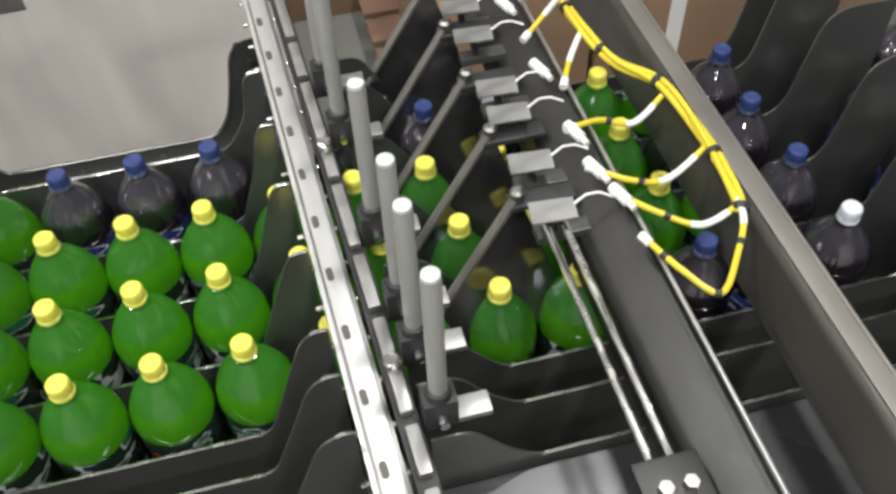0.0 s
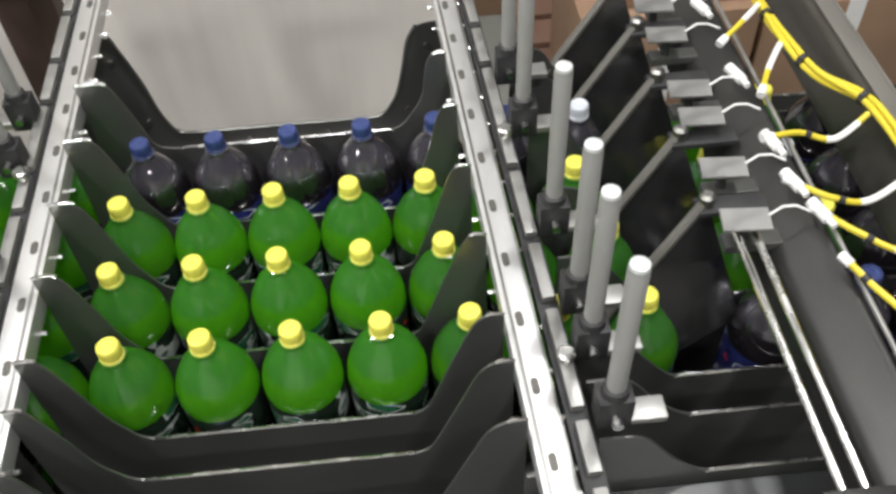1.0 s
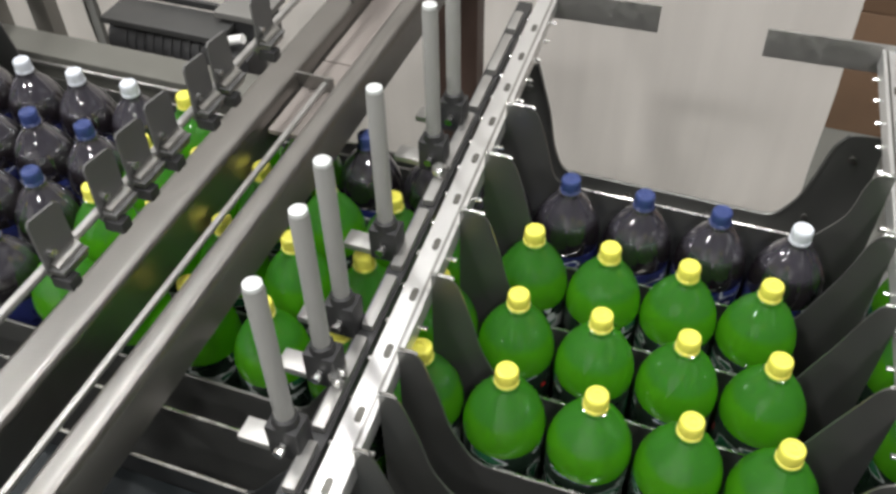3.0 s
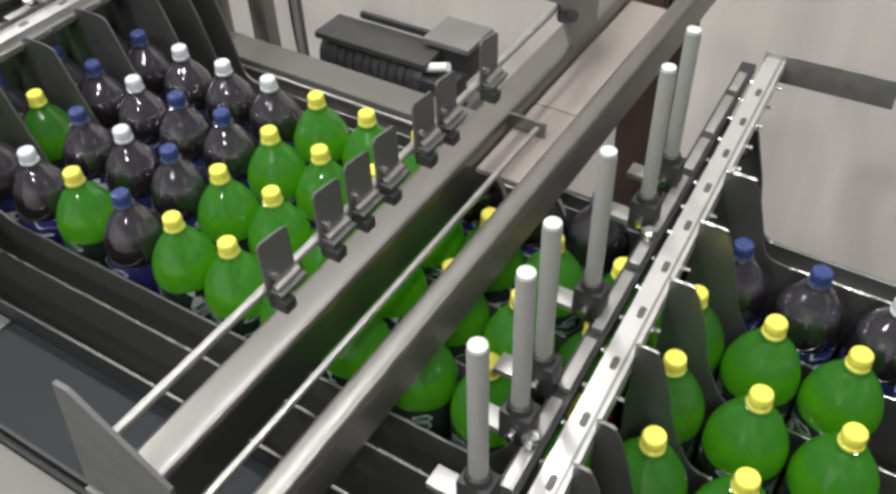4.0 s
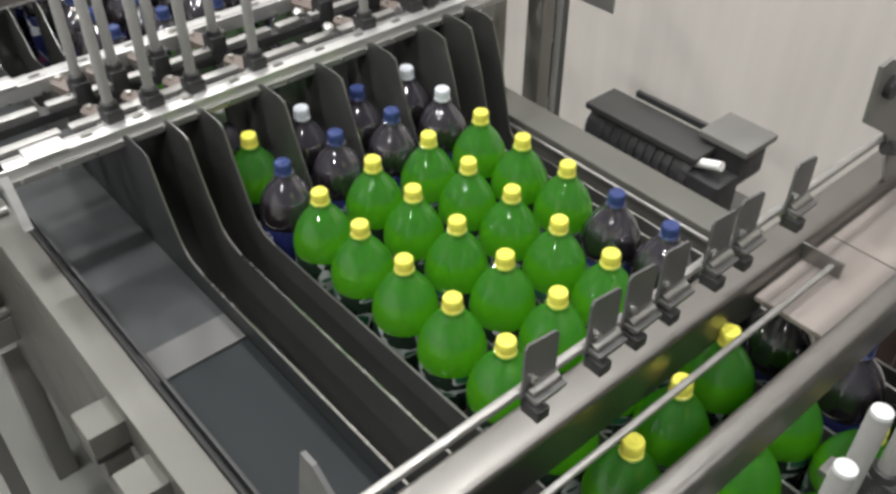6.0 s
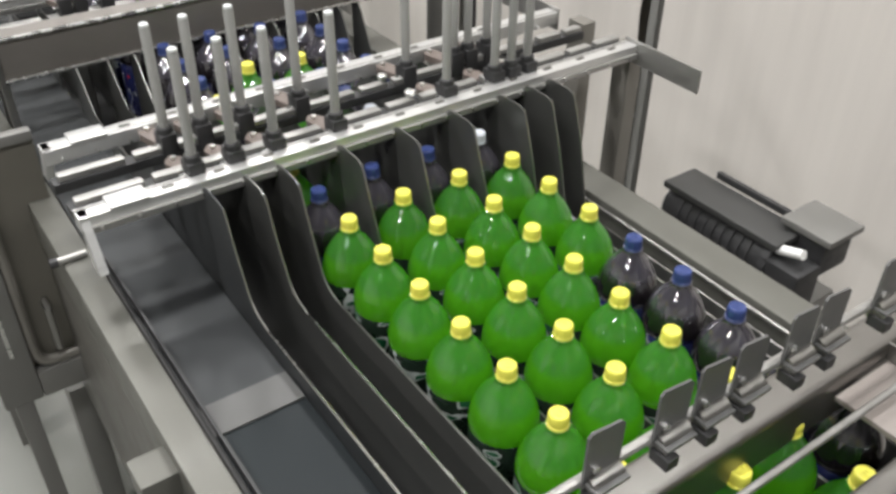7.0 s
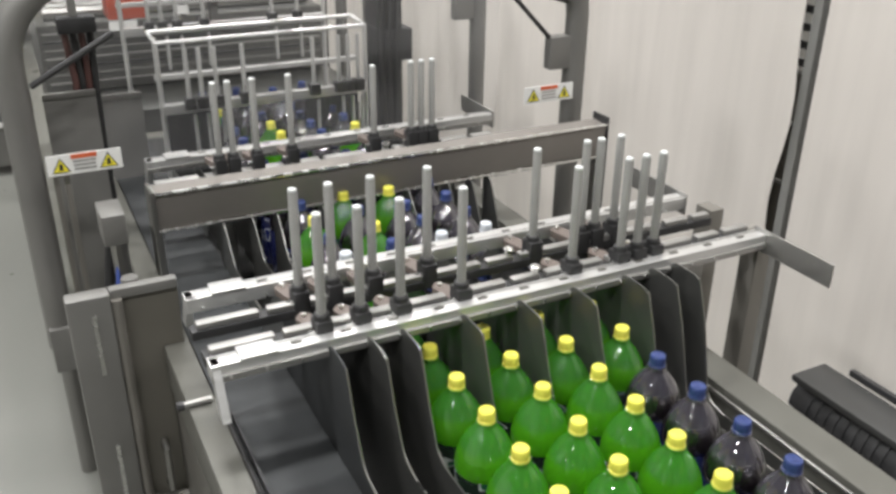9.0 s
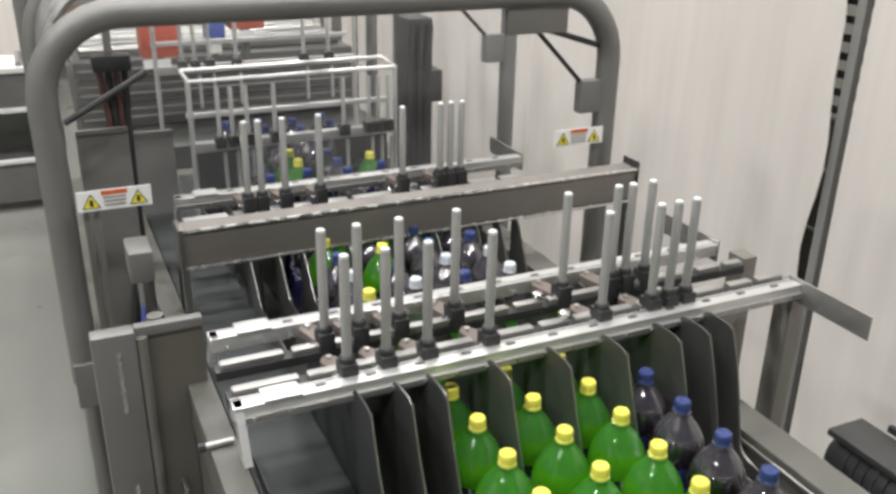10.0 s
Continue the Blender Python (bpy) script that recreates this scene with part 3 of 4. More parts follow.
part("cover", B(-0.16, 0.15, -0.055, 0.045, 0.036, 0.052, 0.004), mat("motor_cover", (0.05, 0.05, 0.049), 0.5, 0.2, 0.25, 12), mo, "flat dark grey sheet cover")
part("cover_lip", B(-0.10, 0.13, 0.05, 0.062, 0.052, 0.068, 0.002), BLACK, mo)
part("terminal_box", B(0.115, 0.215, 0.02, 0.115, -0.02, 0.062, 0.008), BLACK, mo)
part("terminal_lid", B(0.105, 0.228, 0.010, 0.125, 0.062, 0.078, 0.005), FRAME, mo, "grey terminal box lid")
part("shaft", P([(0.14, -0.03, 0.03), (0.20, -0.03, 0.05)], 0.011, 12), WIRE, mo, "bright shaft end")
part("gear_box", B(0.12, 0.22, -0.06, 0.02, -0.09, 0.015, 0.012), BLACK, mo)
part("flange", P([(0.122, 0.0, -0.02), (0.140, 0.0, -0.02)], 0.066, 18), BLACK, mo)
part("end_bell", P([(-0.160, 0.0, -0.02), (-0.13, 0.0, -0.02)], 0.048, 18), BLACK, mo)
part("cable_gland", P([(-0.150, -0.045, -0.035), (-0.150, -0.075, -0.06)], 0.012, 10), ALU_DULL, mo)
part("foot", B(-0.14, 0.22, -0.20, 0.10, -0.12, -0.085, 0.004), FRAME, mo)
part("stand", B(-0.05, 0.05, -0.18, 0.06, -1.005, -0.12, 0.004), FRAME, mo)


# junction box and brown post at the far end of the beams
jb = thing("junction_box", "dark brown junction box with a yellow cable behind the beams", "box", "", (-0.985, 1.15, 1.09))
part("case", B(-0.065, 0.065, 0.0, 0.08, 0.0, 0.11, 0.006), BROWN, jb)
part("cover", B(-0.055, 0.055, -0.006, 0.0, 0.008, 0.10, 0.002), BROWN, jb)
part("cable", P([(0.03, 0.02, 0.112), (0.06, 0.0, 0.125), (0.10, -0.01, 0.118), (0.13, 0.0, 0.09)], 0.006, 8), CABLE, jb, "yellow cable")
part("black_cable", P([(-0.06, 0.02, 0.112), (-0.02, 0.0, 0.128), (0.02, 0.0, 0.122)], 0.006, 8), RUBBER, jb)
part("bracket", B(-0.05, 0.05, 0.08, 0.10, -1.09, 0.05, 0.004), BROWN, jb)
bp = thing("brown_post", "brown painted steel post beside the machine", "post", "", (-0.885, 1.17, 0))
part("post", B(-0.028, 0.028, -0.028, 0.028, 0.006, 2.2, 0.004), BROWN, bp)
part("base_plate", B(-0.06, 0.06, -0.06, 0.06, 0.0, 0.006), BROWN, bp)

# ---- upstream section: swing fingers, sensor flags, cables ----
POLISHED = mat("polished_dark_steel", (0.20, 0.20, 0.205), 0.20, 0.95, 0.12, 12)


def finger(y):
    ob = thing("swing_finger", "dark folded steel finger that spreads the lanes", "guide finger", "swing fingers", (0.255, y, Z0 + 0.085))
    bm = bmesh.new()
    tri = [Vector((0, 0, 0)), Vector((-0.135, -0.062, -0.140)), Vector((-0.070, -0.105, -0.190)), Vector((0.060, -0.050, -0.175))]
    lo = [bm.verts.new(v) for v in tri]
    hi = [bm.verts.new(v + Vector((0.002, 0.003, 0.002))) for v in tri]
    bm.faces.new(lo)
    bm.faces.new(list(reversed(hi)))
    for i in range(4):
        bm.faces.new((lo[i], hi[i], hi[(i + 1) % 4], lo[(i + 1) % 4]))
    part("wing", bm, POLISHED, ob, "polished dark steel wing")
    part("spine", P([(0.0, 0, 0.004), (-0.125, -0.06, -0.131)], 0.007, 8), SIDEGREY_FRAME, ob)
    part("hinge", lathe(bmesh.new(), [(0, -0.01), (0.010, -0.01), (0.010, 0.012), (0.006, 0.016), (0, 0.016)], 12), STEEL, ob, "steel hinge bolt")
    part("arm", B(-0.012, 0.075, -0.014, 0.014, -0.012, -0.004, 0.002), BLACK, ob)
    return ob


for y in (0.555, 0.433, 0.311, 0.189, 0.067):
    finger(y)
for y in (0.020, 0.108, 0.205, 0.262, 0.385, 0.460):
    fl = thing("sensor_flag", "small flat grey sensor plate on a stem with a white lead", "sensor", "sensor flags", (0.285, y, Z0 + 0.10))
    bm = slab(bmesh.new(), [(-0.031, -0.016), (0.026, -0.020), (0.031, 0.014), (-0.026, 0.019)], "z", 0.0, 0.003)
    part("plate", bm, ALU_DULL, fl)
    part("stem", P([(0.0, 0, 0), (0.004, 0.0, -0.035)], 0.006, 8), BLACK, fl)
    part("mount", B(-0.02, 0.05, -0.012, 0.012, -0.045, -0.033, 0.002), DARK, fl)
    lead = [(0.028, 0.002, 0.003), (0.045, 0.007, 0.010), (0.062, 0.008, 0.008), (0.078, 0.0, 0.004)]
    part("lead", pipe(bmesh.new(), lead, 0.0016, 6), WIRE, fl, "thin white lead")
for x, y in ((0.353, 0.279), (0.356, 0.142), (0.358, 0.071), (0.372, 0.019), (0.350, 0.440)):
    plug = thing("cable_plug", "white cable plug lying on the beam", "plug", "cable plugs", (x, y, Z0 + 0.103))
    part("shell", P([(-0.005, 0.016, 0.002), (0.005, -0.014, 0.002)], 0.0075, 10), WIRE, plug)
    part("collar", P([(0.005, -0.014, 0.002), (0.008, -0.026, 0.002)], 0.0045, 8), WIRE, plug)


def cable(points, strands, r, label):
    ob = thing("sensor_cable", label, "cable", "yellow cables")
    pts = [Vector(p) for p in points]
    fine = []
    for i in range(len(pts) - 1):
        p0, p1, p2, p3 = pts[max(i - 1, 0)], pts[i], pts[i + 1], pts[min(i + 2, len(pts) - 1)]
        for k in range(8):
            t = k / 8
            fine.append(0.5 * ((2 * p1) + (p2 - p0) * t + (2 * p0 - 5 * p1 + 4 * p2 - p3) * t * t + (3 * p1 - p0 - 3 * p2 + p3) * t ** 3))
    fine.append(pts[-1])
    for s in range(strands):
        line = []
        for i, p in enumerate(fine):
            a = s * 2 * math.pi / max(strands, 1) + i * 0.13
            line.append(p + (Vector((math.cos(a), 0.3 * math.sin(a), math.sin(a))) * (r * 1.15 if strands > 1 else 0)))
        part("strand", pipe(bmesh.new(), line, r, 8), CABLE, ob)
    if strands == 1:
        part("sleeve", pipe(bmesh.new(), fine[3:11], r * 1.12, 8), WIRE, ob, "white heat-shrink sleeve")
        part("end_plug", pipe(bmesh.new(), [fine[-1], fine[-1] + (fine[-1] - fine[-2]).normalized() * 0.016], r * 1.5, 8), WIRE, ob, "white cable end")
    for i in range(6 if strands > 1 else 14, len(fine) - 3, 11):
        d = (fine[i + 1] - fine[i - 1]).normalized()
        part("tie", pipe(bmesh.new(), [fine[i] - d * 0.004, fine[i] + d * 0.004], r * (2.5 if strands > 1 else 1.25), 8), BLACK, ob, "black cable tie")
    return ob


ZC = Z0 + 0.112
cable([(x, y, ZC + dz) for x, y, dz in ((0.44, 0.95, 0.0), (0.438, 0.60, 0.0), (0.433, 0.412, 0.0), (0.441, 0.321, 0), (0.458, 0.254, 0), (0.497, 0.185, 0.004), (0.508, 0.077, 0.002), (0.503, -0.027, 0.0), (0.500, -0.045, -0.002))], 3, 0.0042, "bundle of yellow sensor cables tied with black straps")
cable([(0.502, -0.02, ZC), (0.495, -0.06, ZC), (0.471, -0.10, ZC - 0.01), (0.431, -0.144, ZC - 0.02), (0.399, -0.109, ZC - 0.012), (0.377, -0.063, ZC - 0.008)], 1, 0.0040, "single yellow sensor cable looped between two beams")
cable([(0.500, -0.040, ZC), (0.453, -0.043, ZC - 0.02), (0.406, -0.015, ZC - 0.012), (0.374, 0.015, ZC - 0.006)], 1, 0.0040, "single yellow sensor cable looped between two beams")
cable([(0.507, 0.065, ZC), (0.445, 0.040, ZC - 0.02), (0.397, 0.043, ZC - 0.012), (0.360, 0.066, ZC - 0.006)], 1, 0.0040, "single yellow sensor cable looped between two beams")
cable([(0.490, 0.170, ZC), (0.444, 0.150, ZC - 0.02), (0.399, 0.159, ZC - 0.012), (0.360, 0.150, ZC - 0.006)], 1, 0.0040, "single yellow sensor cable looped between two beams")
cable([(0.441, 0.345, ZC), (0.401, 0.285, ZC), (0.379, 0.245, ZC - 0.005)], 1, 0.0040, "single yellow sensor cable lying over the beam")
cable([(0.436, 0.430, ZC), (0.400, 0.385, ZC + 0.01), (0.360, 0.352, ZC)], 1, 0.0040, "single yellow sensor cable lying over the beam")

rods = thing("adjuster_rods", "pair of bright steel adjuster rods in a clamp bracket", "rods", "", (0.286, 0, Z0 + 0.085))
for dx in (-0.011, 0.011):
    part("rod", P([(dx, 0.03, 0), (dx, -0.315, 0)], 0.0050, 10), EDGE, rods)
part("bracket", B(-0.035, 0.035, -0.400, -0.315, -0.03, 0.010, 0.004), SHEETSTEEL, rods, "steel clamp bracket")
for dx in (-0.012, 0.014):
    part("bolt", P([(dx, -0.35, 0.010), (dx, -0.35, 0.018)], 0.008, 6), STEEL, rods)


# ---- guard arch and the machine downstream ----
def round_bar(points, r, seg=14):
    return pipe(bmesh.new(), points, r, seg)


def arch(x, y0, y1, top, r, stepped=False, name="guard_arch"):
    ob = thing(name, "grey painted tubular guard arch over the machine", "guard arch", "guard arches", (x, 0, 0))
    c = 0.20
    pts = [(0, y0, 0.86 if stepped else 0.0), (0, y0, top - c)]
    for k in range(1, 9):
        a = k / 8 * math.pi / 2
        pts.append((0, y0 + c - c * math.cos(a), top - c + c * math.sin(a)))
    pts.append((0, y1 - c, top))
    for k in range(1, 9):
        a = k / 8 * math.pi / 2
        pts.append((0, y1 - c + c * math.sin(a), top - c + c * math.cos(a)))
    pts.append((0, y1, 0.0))
    part("tube", round_bar(pts, r), FRAME, ob)
    if stepped:
        part("foot_bracket", B(-0.045, 0.045, y0 - 0.030, y0 + 0.085, 0.80, 0.93, 0.006), FRAME, ob, "boxed grey foot bracket")
        part("lower_post", B(-0.030, 0.035, y0 + 0.022, y0 + 0.082, 0.0, 0.80, 0.006), FRAME, ob)
        for z in (0.83, 0.90):
            part("bolt", P([(0.045, y0 + 0.03, z), (0.052, y0 + 0.03, z)], 0.009, 8), EDGE, ob)
        for dy, z0, z1 in ((0.050, 0.95, 1.36), (0.075, 0.95, 1.34)):
            part("guide_strip", B(-0.012, 0.012, y0 + dy, y0 + dy + 0.014, z0, z1, 0.003), RIMGREY, ob, "slim grey guide strip")
        part("edge_strip", B(0.036, 0.040, y0 + 0.040, y0 + 0.048, 0.55, 0.78), EDGE, ob, "narrow bright strip")
    part("gusset", B(-0.01, 0.01, y1 - 0.36, y1 - 0.16, top - 0.11, top - 0.03, 0.002), FRAME, ob)
    part("hinge_box", B(-0.02, 0.02, y1 - 0.10, y1 - 0.025, top - 0.36, top - 0.26, 0.004), FRAME, ob)
    part("gas_strut", P([(0, y1 - 0.26, top - 0.10), (0, y1 - 0.09, top - 0.27)], 0.007, 8), BLACK, ob, "thin black gas strut")
    part("gas_strut", P([(0, y1 - 0.26, top - 0.09), (0, y1 - 0.03, top - 0.16)], 0.009, 8), BLACK, ob, "thin black gas strut")
    part("gas_strut", P([(0.01, y0 + 0.04, top - 0.25), (0.01, y0 + 0.24, top - 0.14)], 0.008, 8), BLACK, ob, "thin black gas strut")
    return ob


arch(-2.83, -0.605, 0.985, Z0 + 0.555, 0.036, True)


def warning_sign(x, y, z, w=0.175, h=0.052):
    ob = thing("warning_sign", "white warning sticker with two yellow triangles and an orange bar", "sign", "warning signs", (x, y, z))
    part("panel", B(-0.003, 0.0, 0, w, -h / 2, h / 2), SIGN, ob)
    for c in (0.032, w - 0.032):
        t = part("triangle", slab(bmesh.new(), [(c - 0.022, -0.019), (c + 0.022, -0.019), (c, 0.019)], "x", 0.0, 0.0012), BLACK, ob)
        part("triangle_field", slab(bmesh.new(), [(c - 0.018, -0.017), (c + 0.018, -0.017), (c, 0.014)], "x", 0.0012, 0.0020), SIGN_Y, t, "yellow field")
        part("mark", slab(bmesh.new(), [(c - 0.005, -0.012), (c + 0.005, -0.012), (c + 0.003, 0.004), (c - 0.003, 0.004)], "x", 0.0020, 0.0026), BLACK, t)
    part("bar", B(0.0, 0.0012, w / 2 - 0.030, w / 2 + 0.030, h / 2 - 0.013, h / 2 - 0.002), SIGN_R, ob, "orange header bar")
    for k in range(3):
        part("text_bar", B(0.0, 0.0012, w / 2 - 0.026, w / 2 + 0.026, -0.016 + k * 0.010, -0.012 + k * 0.010), ALU_DULL, ob)
    return ob


warning_sign(-2.790, -0.565, Z0 + 0.113)
warning_sign(-2.790, 0.785, Z0 + 0.130)

# broad face beam and pin rows under the arch
ob = thing("face_beam", "tall brushed steel face beam across the machine", "beam", "cross beams", (-2.60, 0, Z0))
part("face", ribbon(bmesh.new(), rounded([(-0.05, -0.02), (0.0, -0.02), (0.012, 0.075), (-0.05, 0.080)], 0.008), 0.003, "y", -0.35, 0.95), mat("brushed_face", (0.24, 0.222, 0.205), 0.48, 0.45, 0.12, 50, streak=(12, 1, 12)), ob)
for fx, fz in ((0.004, -0.021), (0.015, 0.079)):
    part("rim", P([(fx, -0.349, fz), (fx, 0.949, fz)], 0.0045, 10), EDGE, ob, "bright folded rim")
part("end_plate", B(-0.06, 0.016, 0.95, 0.956, -0.20, 0.10, 0.002), BLACK, ob)
part("end_plate", B(-0.06, 0.016, -0.362, -0.35, -0.20, 0.085, 0.002), STEEL, ob)
for y in (-0.362, 0.94):
    part("post", B(-0.05, 0.0, y, y + 0.02, -0.30, -0.02, 0.002), STEEL, ob)
cross_bar(-2.92, 0.050, -0.32, 0.74, w=0.04, toward=-1)
pin_rail(-2.80, 0.030, -0.33, 0.68, 0.03)
for y in (-0.149, -0.112, -0.048, 0.049, 0.289, 0.404, 0.436, 0.470):
    pin(-2.785, y, 0.06, 0.275, 0.0090, -1)


# clamp arms between the pin rows
ARM = mat("bronze_nylon", (0.15, 0.122, 0.108), 0.45, 0.0, 0.12, 30)
for x0, ys in ((-1.865, (-0.193, -0.120, -0.041, 0.084, 0.333, 0.452, 0.537)), (-1.995, (-0.194, -0.127, -0.045, 0.072, 0.319, 0.440, 0.526)), (-2.79, (-0.149, -0.112, -0.048, 0.049, 0.289, 0.404, 0.436, 0.470))):
    for y in ys:
        arm = thing("clamp_arm", "short grey bronze-coloured clamp arm beside the pin", "clamp arm", "clamp arms", (x0, y, Z0 + 0.06))
        part("lever", slab(bmesh.new(), rounded([(0.005, -0.014), (-0.055, -0.030), (-0.075, -0.012), (-0.055, 0.006), (0.005, 0.014)], 0.008), "z", -0.012, 0.002), ARM, arm)
        part("bolt", P([(-0.055, -0.012, 0.002), (-0.055, -0.012, 0.008)], 0.006, 8), EDGE, arm)


# ---- machine and hall beyond the arch ----
arch(-3.42, -0.60, 0.96, Z0 + 0.60, 0.030)
for k in range(9):
    hoop = thing("cover_hoop", "thin pale hoop of the rounded cover over the machine", "hoop", "cover hoops", (-3.00 - 0.13 * k, 0, Z0))
    c, top, ya, yb = 0.22, 0.62, -0.585, 0.30
    pts = [(0, ya, 0.25), (0, ya, top - c)] + [(0, ya + c - c * math.cos(a * math.pi / 16), top - c + c * math.sin(a * math.pi / 16)) for a in range(1, 9)]
    part("hoop", P(pts + [(0, yb, top)], 0.012, 8), ALU_DULL, hoop)
    part("socket", B(-0.02, 0.02, ya - 0.02, ya + 0.02, 0.20, 0.26, 0.003), BLACK, hoop)
for y, z in ((-0.585, 0.17), (0.315, 0.60)):
    whole("hoop_rail", B(-4.10, -2.95, y - 0.015, y + 0.015, Z0 + z, Z0 + z + 0.03, 0.003), FRAME, "grey rail that carries the cover hoops", "rail", "hoop rails")
for k in range(6):
    arch(-4.2 - 0.55 * k, -0.62, 0.92, Z0 + 0.66 + 0.03 * k, 0.028)


def cage(x, y0, y1, z0, z1, n):
    """Open rectangular rod frame with hanging rods."""
    ob = thing("rod_cage", "bright open rod frame with a row of hanging rods", "frame", "rod cages", (x, 0, Z0))
    part("top_rod", P([(0, y0, z1), (0, y1, z1)], 0.007, 8), ALU, ob)
    part("top_rod", P([(-0.12, y0, z1 + 0.01), (-0.12, y1, z1 + 0.01)], 0.007, 8), ALU, ob)
    part("mid_bar", B(-0.015, 0.015, y0, y1, z0 - 0.015, z0 + 0.015, 0.002), ALU, ob)
    part("low_bar", B(-0.10, -0.08, y0, y1, z0 + 0.07, z0 + 0.085, 0.002), ALU, ob)
    for y in (y0, y1):
        part("post", P([(0, y, -0.32), (0, y, z1)], 0.008, 8), ALU, ob)
        part("side_rod", P([(0, y, z1), (-0.12, y, z1 + 0.01)], 0.007, 8), ALU, ob)
    for k in range(n):
        f = (0.12, 0.18, 0.25, 0.38, 0.72, 0.85, 0.90, 0.95)[k % 8]
        y = y0 + (y1 - y0) * f
        part("hanging_rod", P([(0.02, y, z0 + 0.03), (0.02, y, z1 - 0.02)], 0.007, 8), ALU, ob)
        part("lower_rod", P([(0.02, y + 0.012, z0 - 0.14), (0.02, y + 0.012, z0 - 0.02)], 0.006, 8), ALU, ob)
        part("clamp", B(0.0, 0.04, y - 0.016, y + 0.016, z0 + 0.0, z0 + 0.035, 0.002), BLACK, ob)
    return ob


# Two black sheets added to give the dark gaps behind the rods.
for y0, y1 in ((-0.19, -0.02), (0.27, 0.46)):
    whole("dark_gap_sheet", B(-3.352, -3.348, y0, y1, Z0 - 0.20, Z0 + 0.055), BLACK, "black sheet added for the dark gaps behind the hanging rods", "panel", "backing sheets")
cage(-3.30, -0.20, 0.47, 0.07, 0.275, 8)
cage(-3.85, -0.22, 0.52, 0.20, 0.40, 6)
col = thing("control_column", "dark control column with cables inside the guard", "column", "", (-3.40, 0.58, 0))
part("post", B(-0.06, 0.06, -0.045, 0.045, 0.9, Z0 + 0.42, 0.01), BLACK, col)
part("box", B(-0.05, 0.09, -0.05, 0.07, Z0 + 0.14, Z0 + 0.25, 0.01), BLACK, col)
for k in range(3):
    part("hose", P([(0.07, -0.03 + 0.03 * k, Z0 + 0.40), (0.09, -0.05 + 0.03 * k, Z0 + 0.2), (0.07, -0.03 + 0.02 * k, Z0 - 0.1)], 0.012, 8), RUBBER, col)
GUARD = mat("clear_guard", (0.55, 0.55, 0.55), 0.12, 0, 0.2, 2)
nt = GUARD.node_tree
mixer = nt.nodes.new("ShaderNodeMixShader")
clear = nt.nodes.new("ShaderNodeBsdfTransparent")
# A little grey mixed over clear paints the pane's reflection haze.
mixer.inputs["Fac"].default_value = 0.06
nt.links.new(clear.outputs[0], mixer.inputs[1])
nt.links.new(nt.nodes["Principled BSDF"].outputs[0], mixer.inputs[2])
nt.links.new(mixer.outputs[0], nt.nodes["Material Output"].inputs["Surface"])
win = whole("guard_window", B(-3.20, -3.195, -0.57, 0.92, Z0 - 0.10, Z0 + 0.55), GUARD, "clear plastic guard window with painted reflection haze inside the arch", "guard window")
win.visible_shadow = False
pan = thing("inner_panel", "flat grey inner guard panel beside the lanes", "panel", "inner panels", (-3.00, -0.475, Z0))
part("sheet", B(-0.01, 0.0, -0.065, 0.065, -0.60, 0.236, 0.002), FRAME, pan)
part("rim", B(0.0, 0.008, -0.065, 0.065, 0.225, 0.236), STEEL, pan)
pan = thing("inner_panel", "flat grey inner guard panel beside the lanes", "panel", "inner panels", (-3.36, -0.33, Z0))
part("sheet", B(-0.01, 0.0, -0.10, 0.08, -0.40, 0.12, 0.002), FRAME, pan)
part("rim", B(0.0, 0.008, -0.10, 0.08, 0.105, 0.12), STEEL, pan)
whole("inner_bed", B(-6.5, -4.25, -0.42, 0.80, Z0 - 0.30, Z0 - 0.20, 0.006), DARK, "dark steel bed of the machine downstream", "machine bed", kind="structure")
for y in (-0.40, 0.76):
    for x in (-6.3, -4.5):
        whole("frame_leg", B(x - 0.04, x + 0.04, y - 0.03, y + 0.03, 0.0, Z0 - 0.30, 0.005), FRAME, "grey painted machine leg on the floor", "machine leg", "machine legs")
for k in range(7):
    x = -4.35 - 0.28 * k
    cr = thing("roof_bar", "bright cross bar of the machine's upper frame", "bar", "upper frame bars", (x, 0, Z0 + 0.30 + 0.045 * k))
    part("bar", B(-0.012, 0.012, -0.60, 0.90, -0.012, 0.012, 0.002), ALU_DULL, cr)
    part("drop", B(-0.01, 0.01, -0.60, -0.58, -Z0 - 0.30 - 0.045 * k, -0.012), FRAME, cr)
    part("drop", B(-0.01, 0.01, 0.88, 0.90, -Z0 - 0.30 - 0.045 * k, -0.012), FRAME, cr)
hs = thing("wrapper_housing", "dark machine housing with rows of pale bars inside the guard", "housing", "", (-4.85, 0.15, 0))
part("body", B(-0.5, 0.25, -0.62, 0.62, Z0 - 0.19, Z0 + 0.10, 0.02), DARK, hs)
for k in range(7):
    part("bar", B(0.25, 0.262, -0.60, 0.60, Z0 - 0.15 + 0.035 * k, Z0 - 0.143 + 0.035 * k, 0.001), (ALU_DULL, FRAME, BLACK)[k % 3], hs)
for k in range(5):
    part("roller", P([(-0.42 + 0.14 * k, -0.58, Z0 + 0.125), (-0.42 + 0.14 * k, 0.58, Z0 + 0.125)], 0.024, 12), (STEEL, ALU_DULL)[k % 2], hs)
part("foot", B(-0.45, 0.2, -0.55, 0.55, Z0 - 0.20, Z0 - 0.19), FRAME, hs)
HOSE_R = mat("red_brown_hose", (0.08, 0.035, 0.03), 0.5, 0, 0.15, 20)
hb = thing("hose_bundle", "dark red and black hoses hanging inside the guard arch", "hoses", "", (-3.05, -0.43, Z0))
